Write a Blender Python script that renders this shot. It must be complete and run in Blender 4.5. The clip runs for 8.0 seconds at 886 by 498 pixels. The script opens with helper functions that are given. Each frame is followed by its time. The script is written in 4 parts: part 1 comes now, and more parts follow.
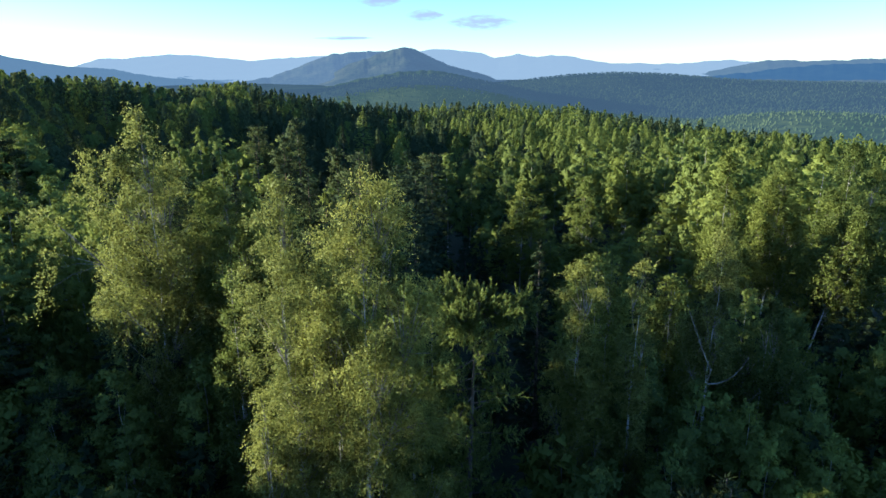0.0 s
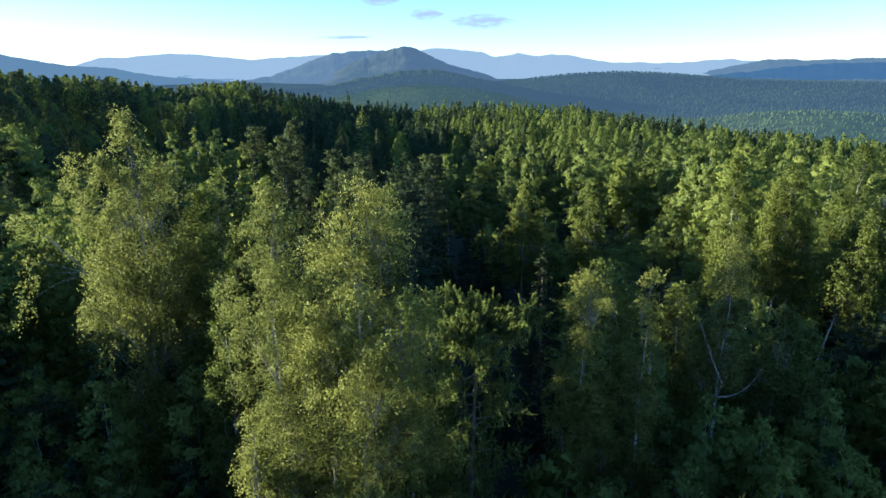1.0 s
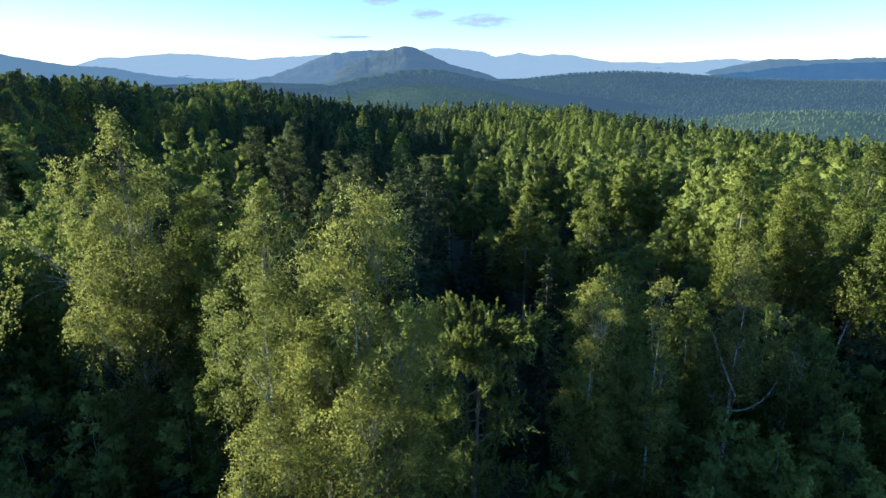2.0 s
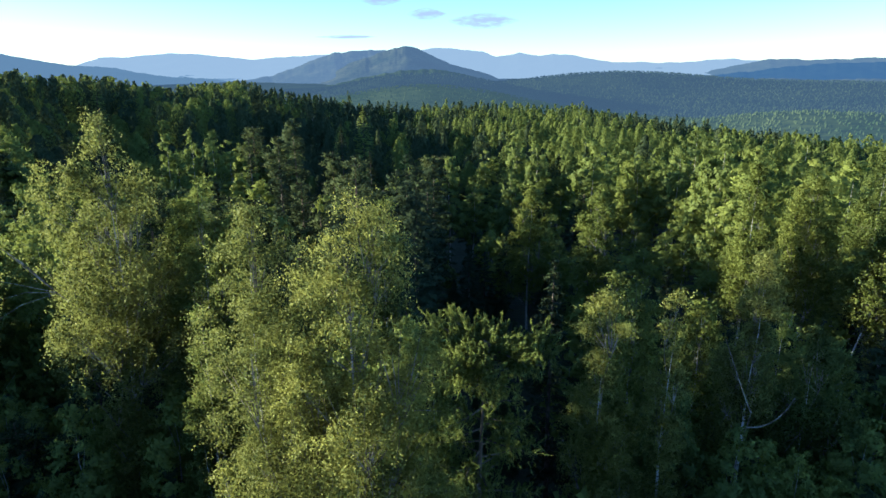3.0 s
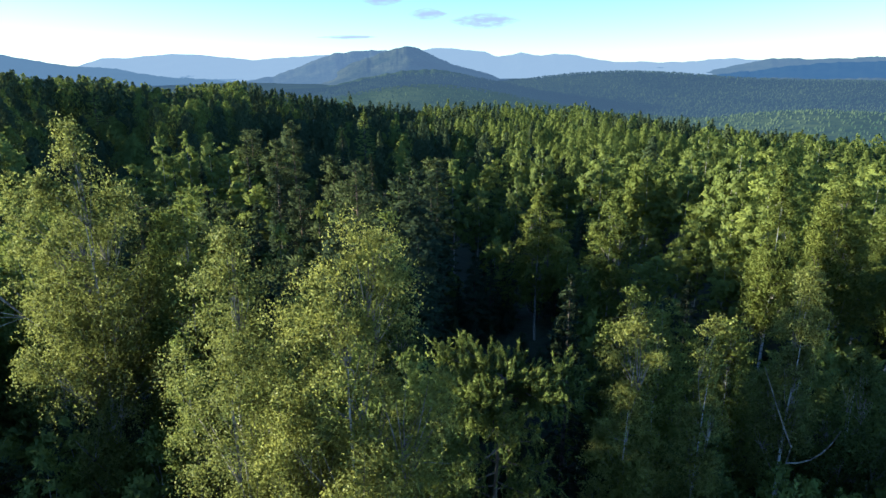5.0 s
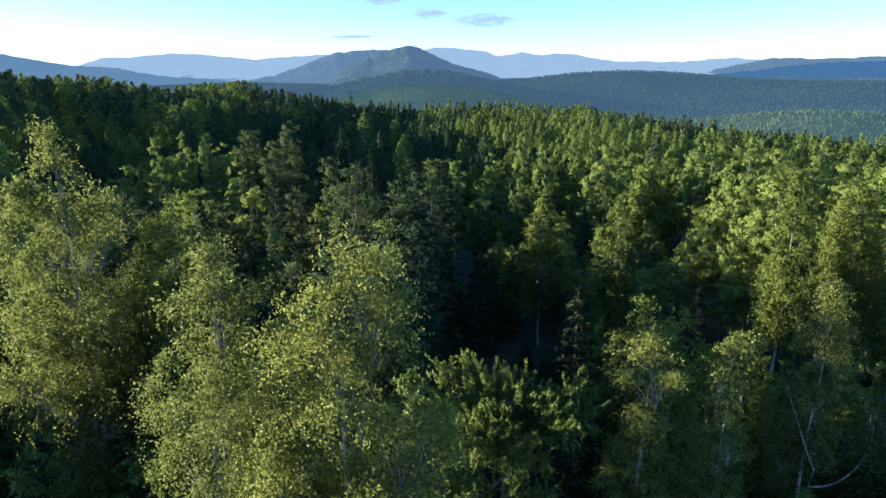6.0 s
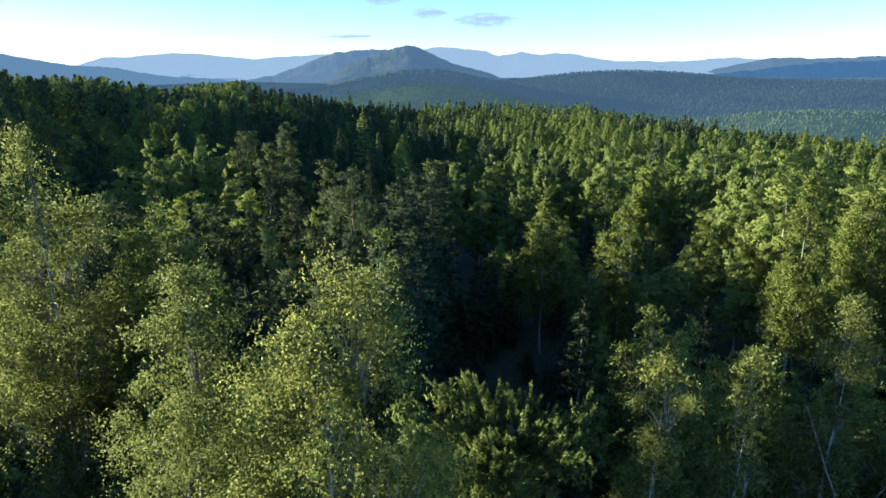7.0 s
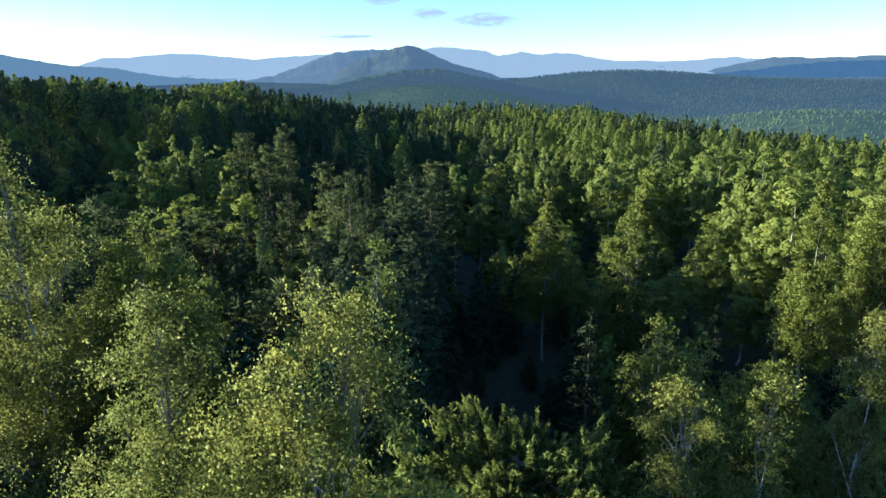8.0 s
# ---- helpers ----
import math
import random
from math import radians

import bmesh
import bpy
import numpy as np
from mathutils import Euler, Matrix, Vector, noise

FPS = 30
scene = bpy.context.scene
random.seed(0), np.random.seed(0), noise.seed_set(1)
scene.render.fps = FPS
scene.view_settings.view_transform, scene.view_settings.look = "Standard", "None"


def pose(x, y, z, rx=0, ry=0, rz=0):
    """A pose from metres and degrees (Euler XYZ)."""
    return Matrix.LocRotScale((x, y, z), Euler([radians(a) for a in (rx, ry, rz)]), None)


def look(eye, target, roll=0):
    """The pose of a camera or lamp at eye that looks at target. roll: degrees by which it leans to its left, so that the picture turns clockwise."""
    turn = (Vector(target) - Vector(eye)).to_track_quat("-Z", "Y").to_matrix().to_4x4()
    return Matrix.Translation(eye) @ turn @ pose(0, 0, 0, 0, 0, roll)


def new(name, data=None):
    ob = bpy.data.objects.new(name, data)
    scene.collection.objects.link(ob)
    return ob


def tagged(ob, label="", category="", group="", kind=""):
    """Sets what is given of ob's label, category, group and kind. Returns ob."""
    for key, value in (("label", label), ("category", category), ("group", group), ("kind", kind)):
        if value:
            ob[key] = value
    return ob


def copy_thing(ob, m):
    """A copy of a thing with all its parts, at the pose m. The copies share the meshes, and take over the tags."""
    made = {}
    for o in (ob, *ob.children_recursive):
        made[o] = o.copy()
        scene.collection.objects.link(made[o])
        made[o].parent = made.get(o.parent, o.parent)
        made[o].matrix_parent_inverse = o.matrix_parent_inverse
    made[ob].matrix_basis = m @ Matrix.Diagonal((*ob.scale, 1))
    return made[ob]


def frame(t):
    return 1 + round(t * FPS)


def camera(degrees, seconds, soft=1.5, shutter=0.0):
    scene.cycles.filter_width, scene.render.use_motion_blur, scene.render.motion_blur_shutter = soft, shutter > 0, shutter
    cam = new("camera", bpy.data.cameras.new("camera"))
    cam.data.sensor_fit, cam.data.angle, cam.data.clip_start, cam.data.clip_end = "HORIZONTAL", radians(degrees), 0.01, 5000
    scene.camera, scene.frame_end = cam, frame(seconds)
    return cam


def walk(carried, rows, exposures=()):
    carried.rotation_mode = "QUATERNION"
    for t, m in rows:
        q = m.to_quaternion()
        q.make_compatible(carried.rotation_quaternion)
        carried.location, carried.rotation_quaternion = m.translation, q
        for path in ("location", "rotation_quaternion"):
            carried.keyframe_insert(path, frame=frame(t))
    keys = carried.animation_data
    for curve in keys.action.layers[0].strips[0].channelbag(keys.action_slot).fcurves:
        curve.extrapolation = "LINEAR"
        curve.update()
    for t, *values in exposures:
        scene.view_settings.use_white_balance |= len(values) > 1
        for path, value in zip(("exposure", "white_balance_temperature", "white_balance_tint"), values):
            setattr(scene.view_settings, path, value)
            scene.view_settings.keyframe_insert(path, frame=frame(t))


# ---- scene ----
# ---- camera ----
cam = camera(70.6, 8.0, soft=1.5)
PATH = [
    (0, (0.087, -0.709, 24.017), (0.08, 1.209, 23.448), -0.5),
    (0.5, (0.089, -0.123, 24.034), (0.082, 1.794, 23.465), -0.5),
    (1, (0.095, 0.503, 24.051), (0.087, 2.419, 23.48), -0.5),
    (1.5, (0.074, 1.069, 24.05), (0.065, 2.986, 23.478), -0.5),
    (3, (0.013, 3.013, 24.041), (0.001, 4.929, 23.469), -0.5),
    (3.5, (-0.046, 3.638, 24.025), (-0.059, 5.555, 23.453), -0.5),
    (4, (-0.116, 4.262, 24.013), (-0.131, 6.178, 23.44), -0.5),
    (4.5, (-0.189, 4.848, 24.011), (-0.204, 6.765, 23.439), -0.6),
    (6, (-0.307, 6.852, 24.029), (-0.326, 8.768, 23.456), -0.6),
    (6.5, (-0.306, 7.5, 24.047), (-0.325, 9.416, 23.473), -0.6),
    (7, (-0.29, 8.194, 24.065), (-0.308, 10.11, 23.491), -0.6),
    (7.5, (-0.27, 8.818, 24.095), (-0.288, 10.734, 23.521), -0.6),
    (8, (-0.279, 9.491, 24.107), (-0.298, 11.407, 23.533), -0.7),
]
walk(cam, [(t, look(eye, target, roll)) for t, eye, target, roll in PATH], [(0.0, 2.32, 5120, 8), (8.0, 2.32, 5120, 8)])

# ---- light ----
SUN_AZ, SUN_EL = -85.5, 8.9          # bearing from straight ahead (minus: to the left), height
world = bpy.data.worlds.new("sky")
scene.world = world
world.use_nodes = True
wn, wl = world.node_tree.nodes, world.node_tree.links
sky = wn.new("ShaderNodeTexSky")
sky.sky_type = 'NISHITA'
sky.sun_disc = False
sky.sun_elevation, sky.sun_rotation = radians(SUN_EL), radians(SUN_AZ)
sky.altitude, sky.air_density, sky.dust_density, sky.ozone_density = 400, 0.8, 0.15, 2.4
wl.new(sky.outputs[0], wn["Background"].inputs[0])
wn["Background"].inputs[1].default_value = 0.069

sun = new("sun", bpy.data.lights.new("sun", 'SUN'))
sun.data.energy, sun.data.angle, sun.data.color = 3.45, radians(0.53), (1.0, 0.84, 0.48)
to_sun = Vector((math.sin(radians(SUN_AZ)) * math.cos(radians(SUN_EL)),
                 math.cos(radians(SUN_AZ)) * math.cos(radians(SUN_EL)), math.sin(radians(SUN_EL))))
sun.matrix_world = look((0, 0, 60), Vector((0, 0, 60)) - to_sun)


# ---- materials ----
def material(name):
    m = bpy.data.materials.new(name)
    m.use_nodes = True
    n, l = m.node_tree.nodes, m.node_tree.links
    n.remove(n["Principled BSDF"])
    return m, n, l, n["Material Output"]


def ramp(n, stops):
    r = n.new("ShaderNodeValToRGB")
    els = r.color_ramp.elements
    while len(els) < len(stops):
        els.new(0.5)
    for e, (p, c) in zip(els, stops):
        e.position, e.color = p, (*c, 1)
    return r


def foliage(name, dark, mid, light, through_light=0.35, gloss=0.02, scale=0.5, each=0.42, shine=0.6):
    """Thin leaves: diffuse on both sides, some light through them, a little gloss; hue varies from leaf to leaf, tree to tree and in patches."""
    m, n, l, out = material(name)
    geo, info, tc = n.new("ShaderNodeNewGeometry"), n.new("ShaderNodeObjectInfo"), n.new("ShaderNodeTexCoord")
    nz = n.new("ShaderNodeTexNoise")
    nz.inputs["Scale"].default_value, nz.inputs["Detail"].default_value = scale, 3
    l.new(tc.outputs["Object"], nz.inputs["Vector"])
    a, b, c = n.new("ShaderNodeMath"), n.new("ShaderNodeMath"), n.new("ShaderNodeMath")
    a.operation = b.operation = c.operation = 'MULTIPLY_ADD'
    a.inputs[1].default_value, a.inputs[2].default_value = each, 0.21 - each / 2
    l.new(geo.outputs["Random Per Island"], a.inputs[0])
    b.inputs[1].default_value = 0.30
    l.new(info.outputs["Random"], b.inputs[0])
    l.new(a.outputs[0], b.inputs[2])
    c.inputs[1].default_value = 0.35
    l.new(nz.outputs[0], c.inputs[0])
    l.new(b.outputs[0], c.inputs[2])
    r = ramp(n, [(0.05, dark), (0.5, mid), (0.95, light)])
    l.new(c.outputs[0], r.inputs[0])
    d, t, g = n.new("ShaderNodeBsdfDiffuse"), n.new("ShaderNodeBsdfTranslucent"), n.new("ShaderNodeBsdfGlossy")
    g.inputs["Roughness"].default_value = shine
    for s in (d, t):
        l.new(r.outputs[0], s.inputs["Color"])
    m1, m2 = n.new("ShaderNodeMixShader"), n.new("ShaderNodeMixShader")
    m1.inputs[0].default_value, m2.inputs[0].default_value = through_light, gloss
    l.new(d.outputs[0], m1.inputs[1]), l.new(t.outputs[0], m1.inputs[2])
    l.new(m1.outputs[0], m2.inputs[1]), l.new(g.outputs[0], m2.inputs[2])
    l.new(m2.outputs[0], out.inputs[0])
    return m


def bark(name, base, marks, scale=(6, 6, 1.5), cut=(0.52, 0.62)):
    m, n, l, out = material(name)
    tc, mp, nz, nf = n.new("ShaderNodeTexCoord"), n.new("ShaderNodeMapping"), n.new("ShaderNodeTexNoise"), n.new("ShaderNodeTexNoise")
    mp.inputs["Scale"].default_value = scale
    l.new(tc.outputs["Object"], mp.inputs[0])
    for z, s in ((nz, 1.6), (nf, 9.0)):
        z.inputs["Scale"].default_value, z.inputs["Detail"].default_value = s, 4
        l.new(mp.outputs[0], z.inputs["Vector"])
    r = ramp(n, [(cut[0], base), (cut[1], marks)])
    l.new(nz.outputs[0], r.inputs[0])
    p = n.new("ShaderNodeBsdfPrincipled")
    p.inputs["Roughness"].default_value = 0.8
    l.new(r.outputs[0], p.inputs["Base Color"])
    bp = n.new("ShaderNodeBump")
    bp.inputs["Strength"].default_value, bp.inputs["Distance"].default_value = 0.5, 0.02
    l.new(nf.outputs[0], bp.inputs["Height"])
    l.new(bp.outputs[0], p.inputs["Normal"])
    l.new(p.outputs[0], out.inputs[0])
    return m


def earth(name, lo, hi, scale, bump=0.3):
    """Ground under the wood: moss, litter and grass."""
    m, n, l, out = material(name)
    tc, n1, n2 = n.new("ShaderNodeTexCoord"), n.new("ShaderNodeTexNoise"), n.new("ShaderNodeTexNoise")
    for z, s in ((n1, scale), (n2, scale * 14)):
        z.inputs["Scale"].default_value, z.inputs["Detail"].default_value = s, 6
        l.new(tc.outputs["Object"], z.inputs["Vector"])
    mx = n.new("ShaderNodeMath")
    mx.operation = 'MULTIPLY_ADD'
    mx.inputs[1].default_value = 0.5
    l.new(n2.outputs[0], mx.inputs[0])
    hf = n.new("ShaderNodeMath")
    hf.operation = 'MULTIPLY'
    hf.inputs[1].default_value = 0.5
    l.new(n1.outputs[0], hf.inputs[0])
    l.new(hf.outputs[0], mx.inputs[2])
    r = ramp(n, [(0.35, lo), (0.65, hi)])
    l.new(mx.outputs[0], r.inputs[0])
    p = n.new("ShaderNodeBsdfPrincipled")
    p.inputs["Roughness"].default_value = 0.95
    l.new(r.outputs[0], p.inputs["Base Color"])
    bp = n.new("ShaderNodeBump")
    bp.inputs["Strength"].default_value, bp.inputs["Distance"].default_value = bump, 0.3
    l.new(n2.outputs[0], bp.inputs["Height"])
    l.new(bp.outputs[0], p.inputs["Normal"])
    l.new(p.outputs[0], out.inputs[0])
    return m


def painted_haze_mat(name, lo, hi, haze_glow, share, scale=0.01):
    """Far wooded slopes of the backdrop; the blue haze of distance is painted in as emission, mixed by share."""
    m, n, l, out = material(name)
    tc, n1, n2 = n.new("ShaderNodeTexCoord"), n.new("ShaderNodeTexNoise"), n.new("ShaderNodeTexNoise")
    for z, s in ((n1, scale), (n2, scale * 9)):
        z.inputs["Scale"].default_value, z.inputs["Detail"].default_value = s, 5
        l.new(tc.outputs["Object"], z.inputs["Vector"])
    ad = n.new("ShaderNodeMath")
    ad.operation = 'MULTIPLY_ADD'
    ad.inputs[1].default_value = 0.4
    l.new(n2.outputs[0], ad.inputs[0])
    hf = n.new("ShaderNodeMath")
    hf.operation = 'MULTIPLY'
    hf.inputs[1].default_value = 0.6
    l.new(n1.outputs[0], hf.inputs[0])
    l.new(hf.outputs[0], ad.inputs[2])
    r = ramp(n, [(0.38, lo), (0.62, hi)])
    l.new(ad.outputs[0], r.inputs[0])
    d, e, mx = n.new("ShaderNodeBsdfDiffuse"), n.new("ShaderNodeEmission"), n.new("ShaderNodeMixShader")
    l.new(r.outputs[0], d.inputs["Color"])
    e.inputs["Color"].default_value = (*haze_glow, 1)
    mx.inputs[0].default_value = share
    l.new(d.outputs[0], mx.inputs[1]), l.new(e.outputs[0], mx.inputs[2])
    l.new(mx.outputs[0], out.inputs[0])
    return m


BIRCH = foliage("birch_leaves", (0.096, 0.126, 0.050), (0.284, 0.304, 0.080), (0.420, 0.420, 0.098), 0.45, 0.012, 0.6, 0.30, 0.5)
SPRUCE = foliage("spruce_needles", (0.026, 0.042, 0.030), (0.052, 0.074, 0.040), (0.104, 0.124, 0.052), 0.3, 0.005, 0.4, 0.25)
PINE = foliage("pine_needles", (0.040, 0.060, 0.036), (0.082, 0.106, 0.046), (0.154, 0.174, 0.062), 0.3, 0.006, 0.4, 0.25)
LARCH = foliage("larch_needles", (0.086, 0.128, 0.046), (0.210, 0.258, 0.066), (0.335, 0.365, 0.084), 0.4, 0.012, 0.5)
BIRCH_GREEN = foliage("green_birch_leaves", (0.066, 0.098, 0.048), (0.182, 0.222, 0.054), (0.312, 0.336, 0.066), 0.42, 0.010, 0.6, 0.2)
FAR_BIRCH = foliage("far_birch_leaves", (0.062, 0.086, 0.036), (0.162, 0.194, 0.044), (0.285, 0.305, 0.056), 0.4, 0.004, 0.10, 0.12)
FAR_CONIFER = foliage("far_conifer_needles", (0.024, 0.038, 0.026), (0.050, 0.070, 0.036), (0.112, 0.130, 0.050), 0.3, 0.004, 0.10, 0.12)
BARK_TWIG = bark("birch_branch_bark", (0.30, 0.27, 0.23), (0.10, 0.08, 0.065), (3, 3, 3), (0.40, 0.60))
BARK_BIRCH = bark("birch_bark", (0.38, 0.36, 0.33), (0.05, 0.045, 0.04), (2, 2, 9), (0.55, 0.62))
BARK_SPRUCE = bark("spruce_bark", (0.09, 0.07, 0.055), (0.16, 0.13, 0.10))
BARK_PINE = bark("pine_bark", (0.17, 0.115, 0.075), (0.10, 0.075, 0.058))
# Hill woods carry blue haze painted into the surface as emission.
HILL_WOOD = painted_haze_mat("hill_wood", (0.022, 0.046, 0.022), (0.085, 0.118, 0.040), (0.0195, 0.0300, 0.0420), 0.74, 0.005)
HILL_NEAR = painted_haze_mat("near_hill_wood", (0.030, 0.060, 0.022), (0.110, 0.140, 0.050), (0.0230, 0.0350, 0.0380), 0.58, 0.012)
FLOOR = earth("forest_floor", (0.018, 0.022, 0.010), (0.050, 0.055, 0.022), 0.15)


# ---- mesh helpers ----
def mesh_np(name, V, F, mat, smooth=False, normals=None):
    """A mesh from an array of points and an array of faces that all have the same number of corners. normals: the way in which each point's foliage faces."""
    V, F = np.asarray(V, np.float32), np.asarray(F, np.int32)
    me = bpy.data.meshes.new(name)
    k = F.shape[1]
    me.vertices.add(len(V)), me.loops.add(F.size), me.polygons.add(len(F))
    me.vertices.foreach_set("co", V.ravel())
    me.loops.foreach_set("vertex_index", F.ravel())
    me.polygons.foreach_set("loop_start", np.arange(0, F.size, k, dtype=np.int32))
    me.polygons.foreach_set("use_smooth", np.full(len(F), smooth))
    me.update(calc_edges=True)
    me.materials.append(mat)
    if normals is not None:
        at = me.attributes.new("custom_normal", 'FLOAT_VECTOR', 'POINT')
        at.data.foreach_set("vector", np.asarray(normals, np.float32).ravel())
    return me


def join(pieces):
    V, F, o = [], [], 0
    for v, f in pieces:
        V.append(v), F.append(f + o)
        o += len(v)
    return np.concatenate(V), np.concatenate(F)


def part(name, V, F, mat, parent, label="", smooth=False, normals=None):
    ob = new(name, mesh_np(name, V, F, mat, smooth or normals is not None, normals))
    ob.parent = parent
    return tagged(ob, label)


def tube(path, radii, sides=6):
    """A tapered limb along a path of points."""
    path = np.asarray(path, float)
    tang = np.gradient(path, axis=0)
    tang /= np.linalg.norm(tang, axis=1)[:, None] + 1e-9
    ref = np.where(np.abs(tang[:, 2:3]) > 0.9, [[1.0, 0, 0]], [[0, 0, 1.0]])
    a = np.cross(tang, ref)
    a /= np.linalg.norm(a, axis=1)[:, None] + 1e-9
    b = np.cross(tang, a)
    an = np.linspace(0, 2 * np.pi, sides, endpoint=False)
    ring = path[:, None] + np.asarray(radii)[:, None, None] * (np.cos(an)[None, :, None] * a[:, None] + np.sin(an)[None, :, None] * b[:, None])
    n = len(path)
    i, j = np.meshgrid(np.arange(n - 1), np.arange(sides), indexing="ij")
    j2 = (j + 1) % sides
    F = np.stack([i * sides + j, i * sides + j2, (i + 1) * sides + j2, (i + 1) * sides + j], -1).reshape(-1, 4)
    return ring.reshape(-1, 3), F


def unit(v):
    return v / (np.linalg.norm(v, axis=-1, keepdims=True) + 1e-9)


def leaves(rng, C, along, length, width, tri=False, face=None):
    """Leaf blades at the points C, laid along the given ways, turned at random about them or roughly towards face."""
    n = len(C)
    u = unit(along)
    v = unit(np.cross(u, rng.normal(size=(n, 3)) if face is None else unit(face) + rng.normal(0, 0.32, (n, 3))))
    L = (length * rng.uniform(0.7, 1.25, n))[:, None]
    W = (width * rng.uniform(0.7, 1.25, n))[:, None]
    if tri:
        V = np.stack([C - u * L * 0.5 - v * W * 0.5, C - u * L * 0.5 + v * W * 0.5, C + u * L * 0.6], 1)
    else:
        V = np.stack([C - u * L * 0.5, C + v * W * 0.5 - u * L * 0.05, C + u * L * 0.5, C - v * W * 0.5 - u * L * 0.05], 1)
    k = V.shape[1]
    return V.reshape(-1, 3), np.arange(n * k).reshape(n, k)


def facing(rng, outward, k, loose=0.6):
    """Foliage as a mass faces away from its bunch and its stem, each blade a little its own way."""
    nr = unit(unit(outward) + rng.normal(0, loose, outward.shape))
    return np.repeat(nr, k, axis=0)


# ---- tree kinds ----
def trunk_path(rng, H, lean, knots=9, wander=0.02):
    s = np.linspace(0, 1, knots)
    p = np.zeros((knots, 3))
    p[:, 2] = s * H
    w = np.cumsum(rng.normal(0, wander * H / knots ** 0.5, (knots, 2)), 0) * 0.6
    p[1:, :2] = w[1:]
    p[:, 0] += lean[0] * s ** 1.5
    p[:, 1] += lean[1] * s ** 1.5
    return s, p


def on_path(s, p, f):
    return np.stack([np.interp(f, s, p[:, i]) for i in range(3)], -1)


def crown_env(c, flare):
    """Width of a crown over its height, 0 at the foot to 1 at the tip."""
    c = np.clip(c, 0, 1)
    return np.minimum(1.0, 0.45 + 0.55 * np.sqrt(c / flare)) * (1 - c ** 2.4) ** 0.75


def birch(seed, H, R, low=0.35, count=3000, size=0.1, limbs=14, droop=1.0, lean=(0, 0), detail=True, tri=False, lobes=None, flare=0.35, clump=0.42, top_spread=0.55, leaf=None):
    """A birch: white trunk, rising limbs, and a crown of leafy bunches whose twigs hang. low: where the crown begins, as a share of the height H;
    lobes: (dx, dy, foot, tip, width) of the bulges that make up the crown, in shares of R, H and R."""
    rng = np.random.default_rng(seed)
    tree = new("birch_tree")
    s, p = trunk_path(rng, H * 0.9, lean)
    r0 = 0.0072 * H + 0.01
    wood = [tube(p, r0 * (1 - s) ** 1.15 + 0.006, 8 if detail else 5)]
    if lobes is None:
        lobes = [(0, 0, low, 1.0, 0.62)]
        k = rng.integers(4, 7)
        a0 = rng.random() * 6.28
        for i in range(k):
            an = a0 + i * 6.283 / k + rng.normal(0, 0.3)
            d = rng.uniform(0.35, 0.6)
            lobes.append((d * np.cos(an), d * np.sin(an), low + rng.uniform(-0.02, 0.12), 1 - rng.uniform(0.06, 0.3) * top_spread / 0.55, rng.uniform(0.38, 0.56)))
    # bunches
    P, Rd = [], []
    vol = np.array([(l[4] ** 1.7) * (l[3] - l[2]) for l in lobes])
    total = max(30, int((340 if detail else 140) * (R / 2.6) ** 1.2))
    for l, v in zip(lobes, vol / vol.sum()):
        n = max(5, int(total * v))
        c = rng.random(n * 4)
        e = crown_env(c, flare)
        c = c[rng.random(n * 4) < e / e.max() * 0.6 + 0.4][:n]
        n = len(c)
        an = rng.random(n) * 6.283
        c[: max(2, n // 14)] = rng.uniform(0.82, 1.0, max(2, n // 14))
        q = R * l[4] * crown_env(c, flare) * np.where(rng.random(n) < 0.8, 0.62 + 0.38 * np.sqrt(rng.random(n)), rng.random(n))
        zz = (l[2] + (l[3] - l[2]) * c) * H - 0.1
        ax = on_path(s, p, np.clip(zz / H, 0, 1))
        o = np.stack([np.cos(an), np.sin(an), np.zeros(n)], -1)
        P.append(np.stack([ax[:, 0] + l[0] * R + q * o[:, 0], ax[:, 1] + l[1] * R + q * o[:, 1], zz], -1))
        Rd.append(o)
    P, Rd = np.concatenate(P), np.concatenate(Rd)
    n = len(P)
    # limbs to some of the outer bunches, and thin branches from them to the rest
    ends = rng.choice(n, min(limbs, n), replace=False)
    paths = []
    q = np.linspace(0, 1, 7)[:, None]
    for k in ends:
        e = P[k]
        f = np.clip((e[2] - 0.75 * np.hypot(e[0], e[1]) - 0.8) / H, 0.12, 0.93)
        o = on_path(s, p, f)
        mid = o * 0.55 + e * 0.45 + np.array([0, 0, -0.10 * np.linalg.norm(e - o)]) + rng.normal(0, 0.12, 3)
        paths.append((1 - q) ** 2 * o + 2 * q * (1 - q) * mid + q ** 2 * e)
    E = np.array([pt[-1] for pt in paths])
    own = np.argmin(np.linalg.norm(P[:, None] - E[None], axis=-1), 1)
    for i, pt in enumerate(paths):
        rl = r0 * (0.15 * (1 - pt[0, 2] / H) + 0.06)
        pieces = [tube(pt, np.linspace(rl, 0.007, 7), 5 if detail else 3)]
        if detail:
            for k in np.where(own == i)[0][:16]:
                b = pt[3] * 0.6 + pt[5] * 0.4
                mid = (b + P[k]) / 2 + rng.normal(0, 0.06, 3) + [0, 0, 0.08]
                pieces.append(tube(np.stack([b, mid, P[k]]), np.array([0.010, 0.008, 0.003]) + 0.0006 * H * np.array([0.6, 0.4, 0]), 3))
            part("branch", *join(pieces), BARK_TWIG, tree)
        else:
            wood += pieces
    part("trunk", *join(wood), BARK_BIRCH, tree, "white birch trunk with dark marks", True)
    # twigs that hang from the bunches, leaves along the twigs
    per = 12
    nt = max(n, count // per)
    pick = rng.integers(0, n, nt)
    weight = rng.uniform(0.5, 1.5, n)
    pick = rng.choice(n, nt, p=weight / weight.sum())
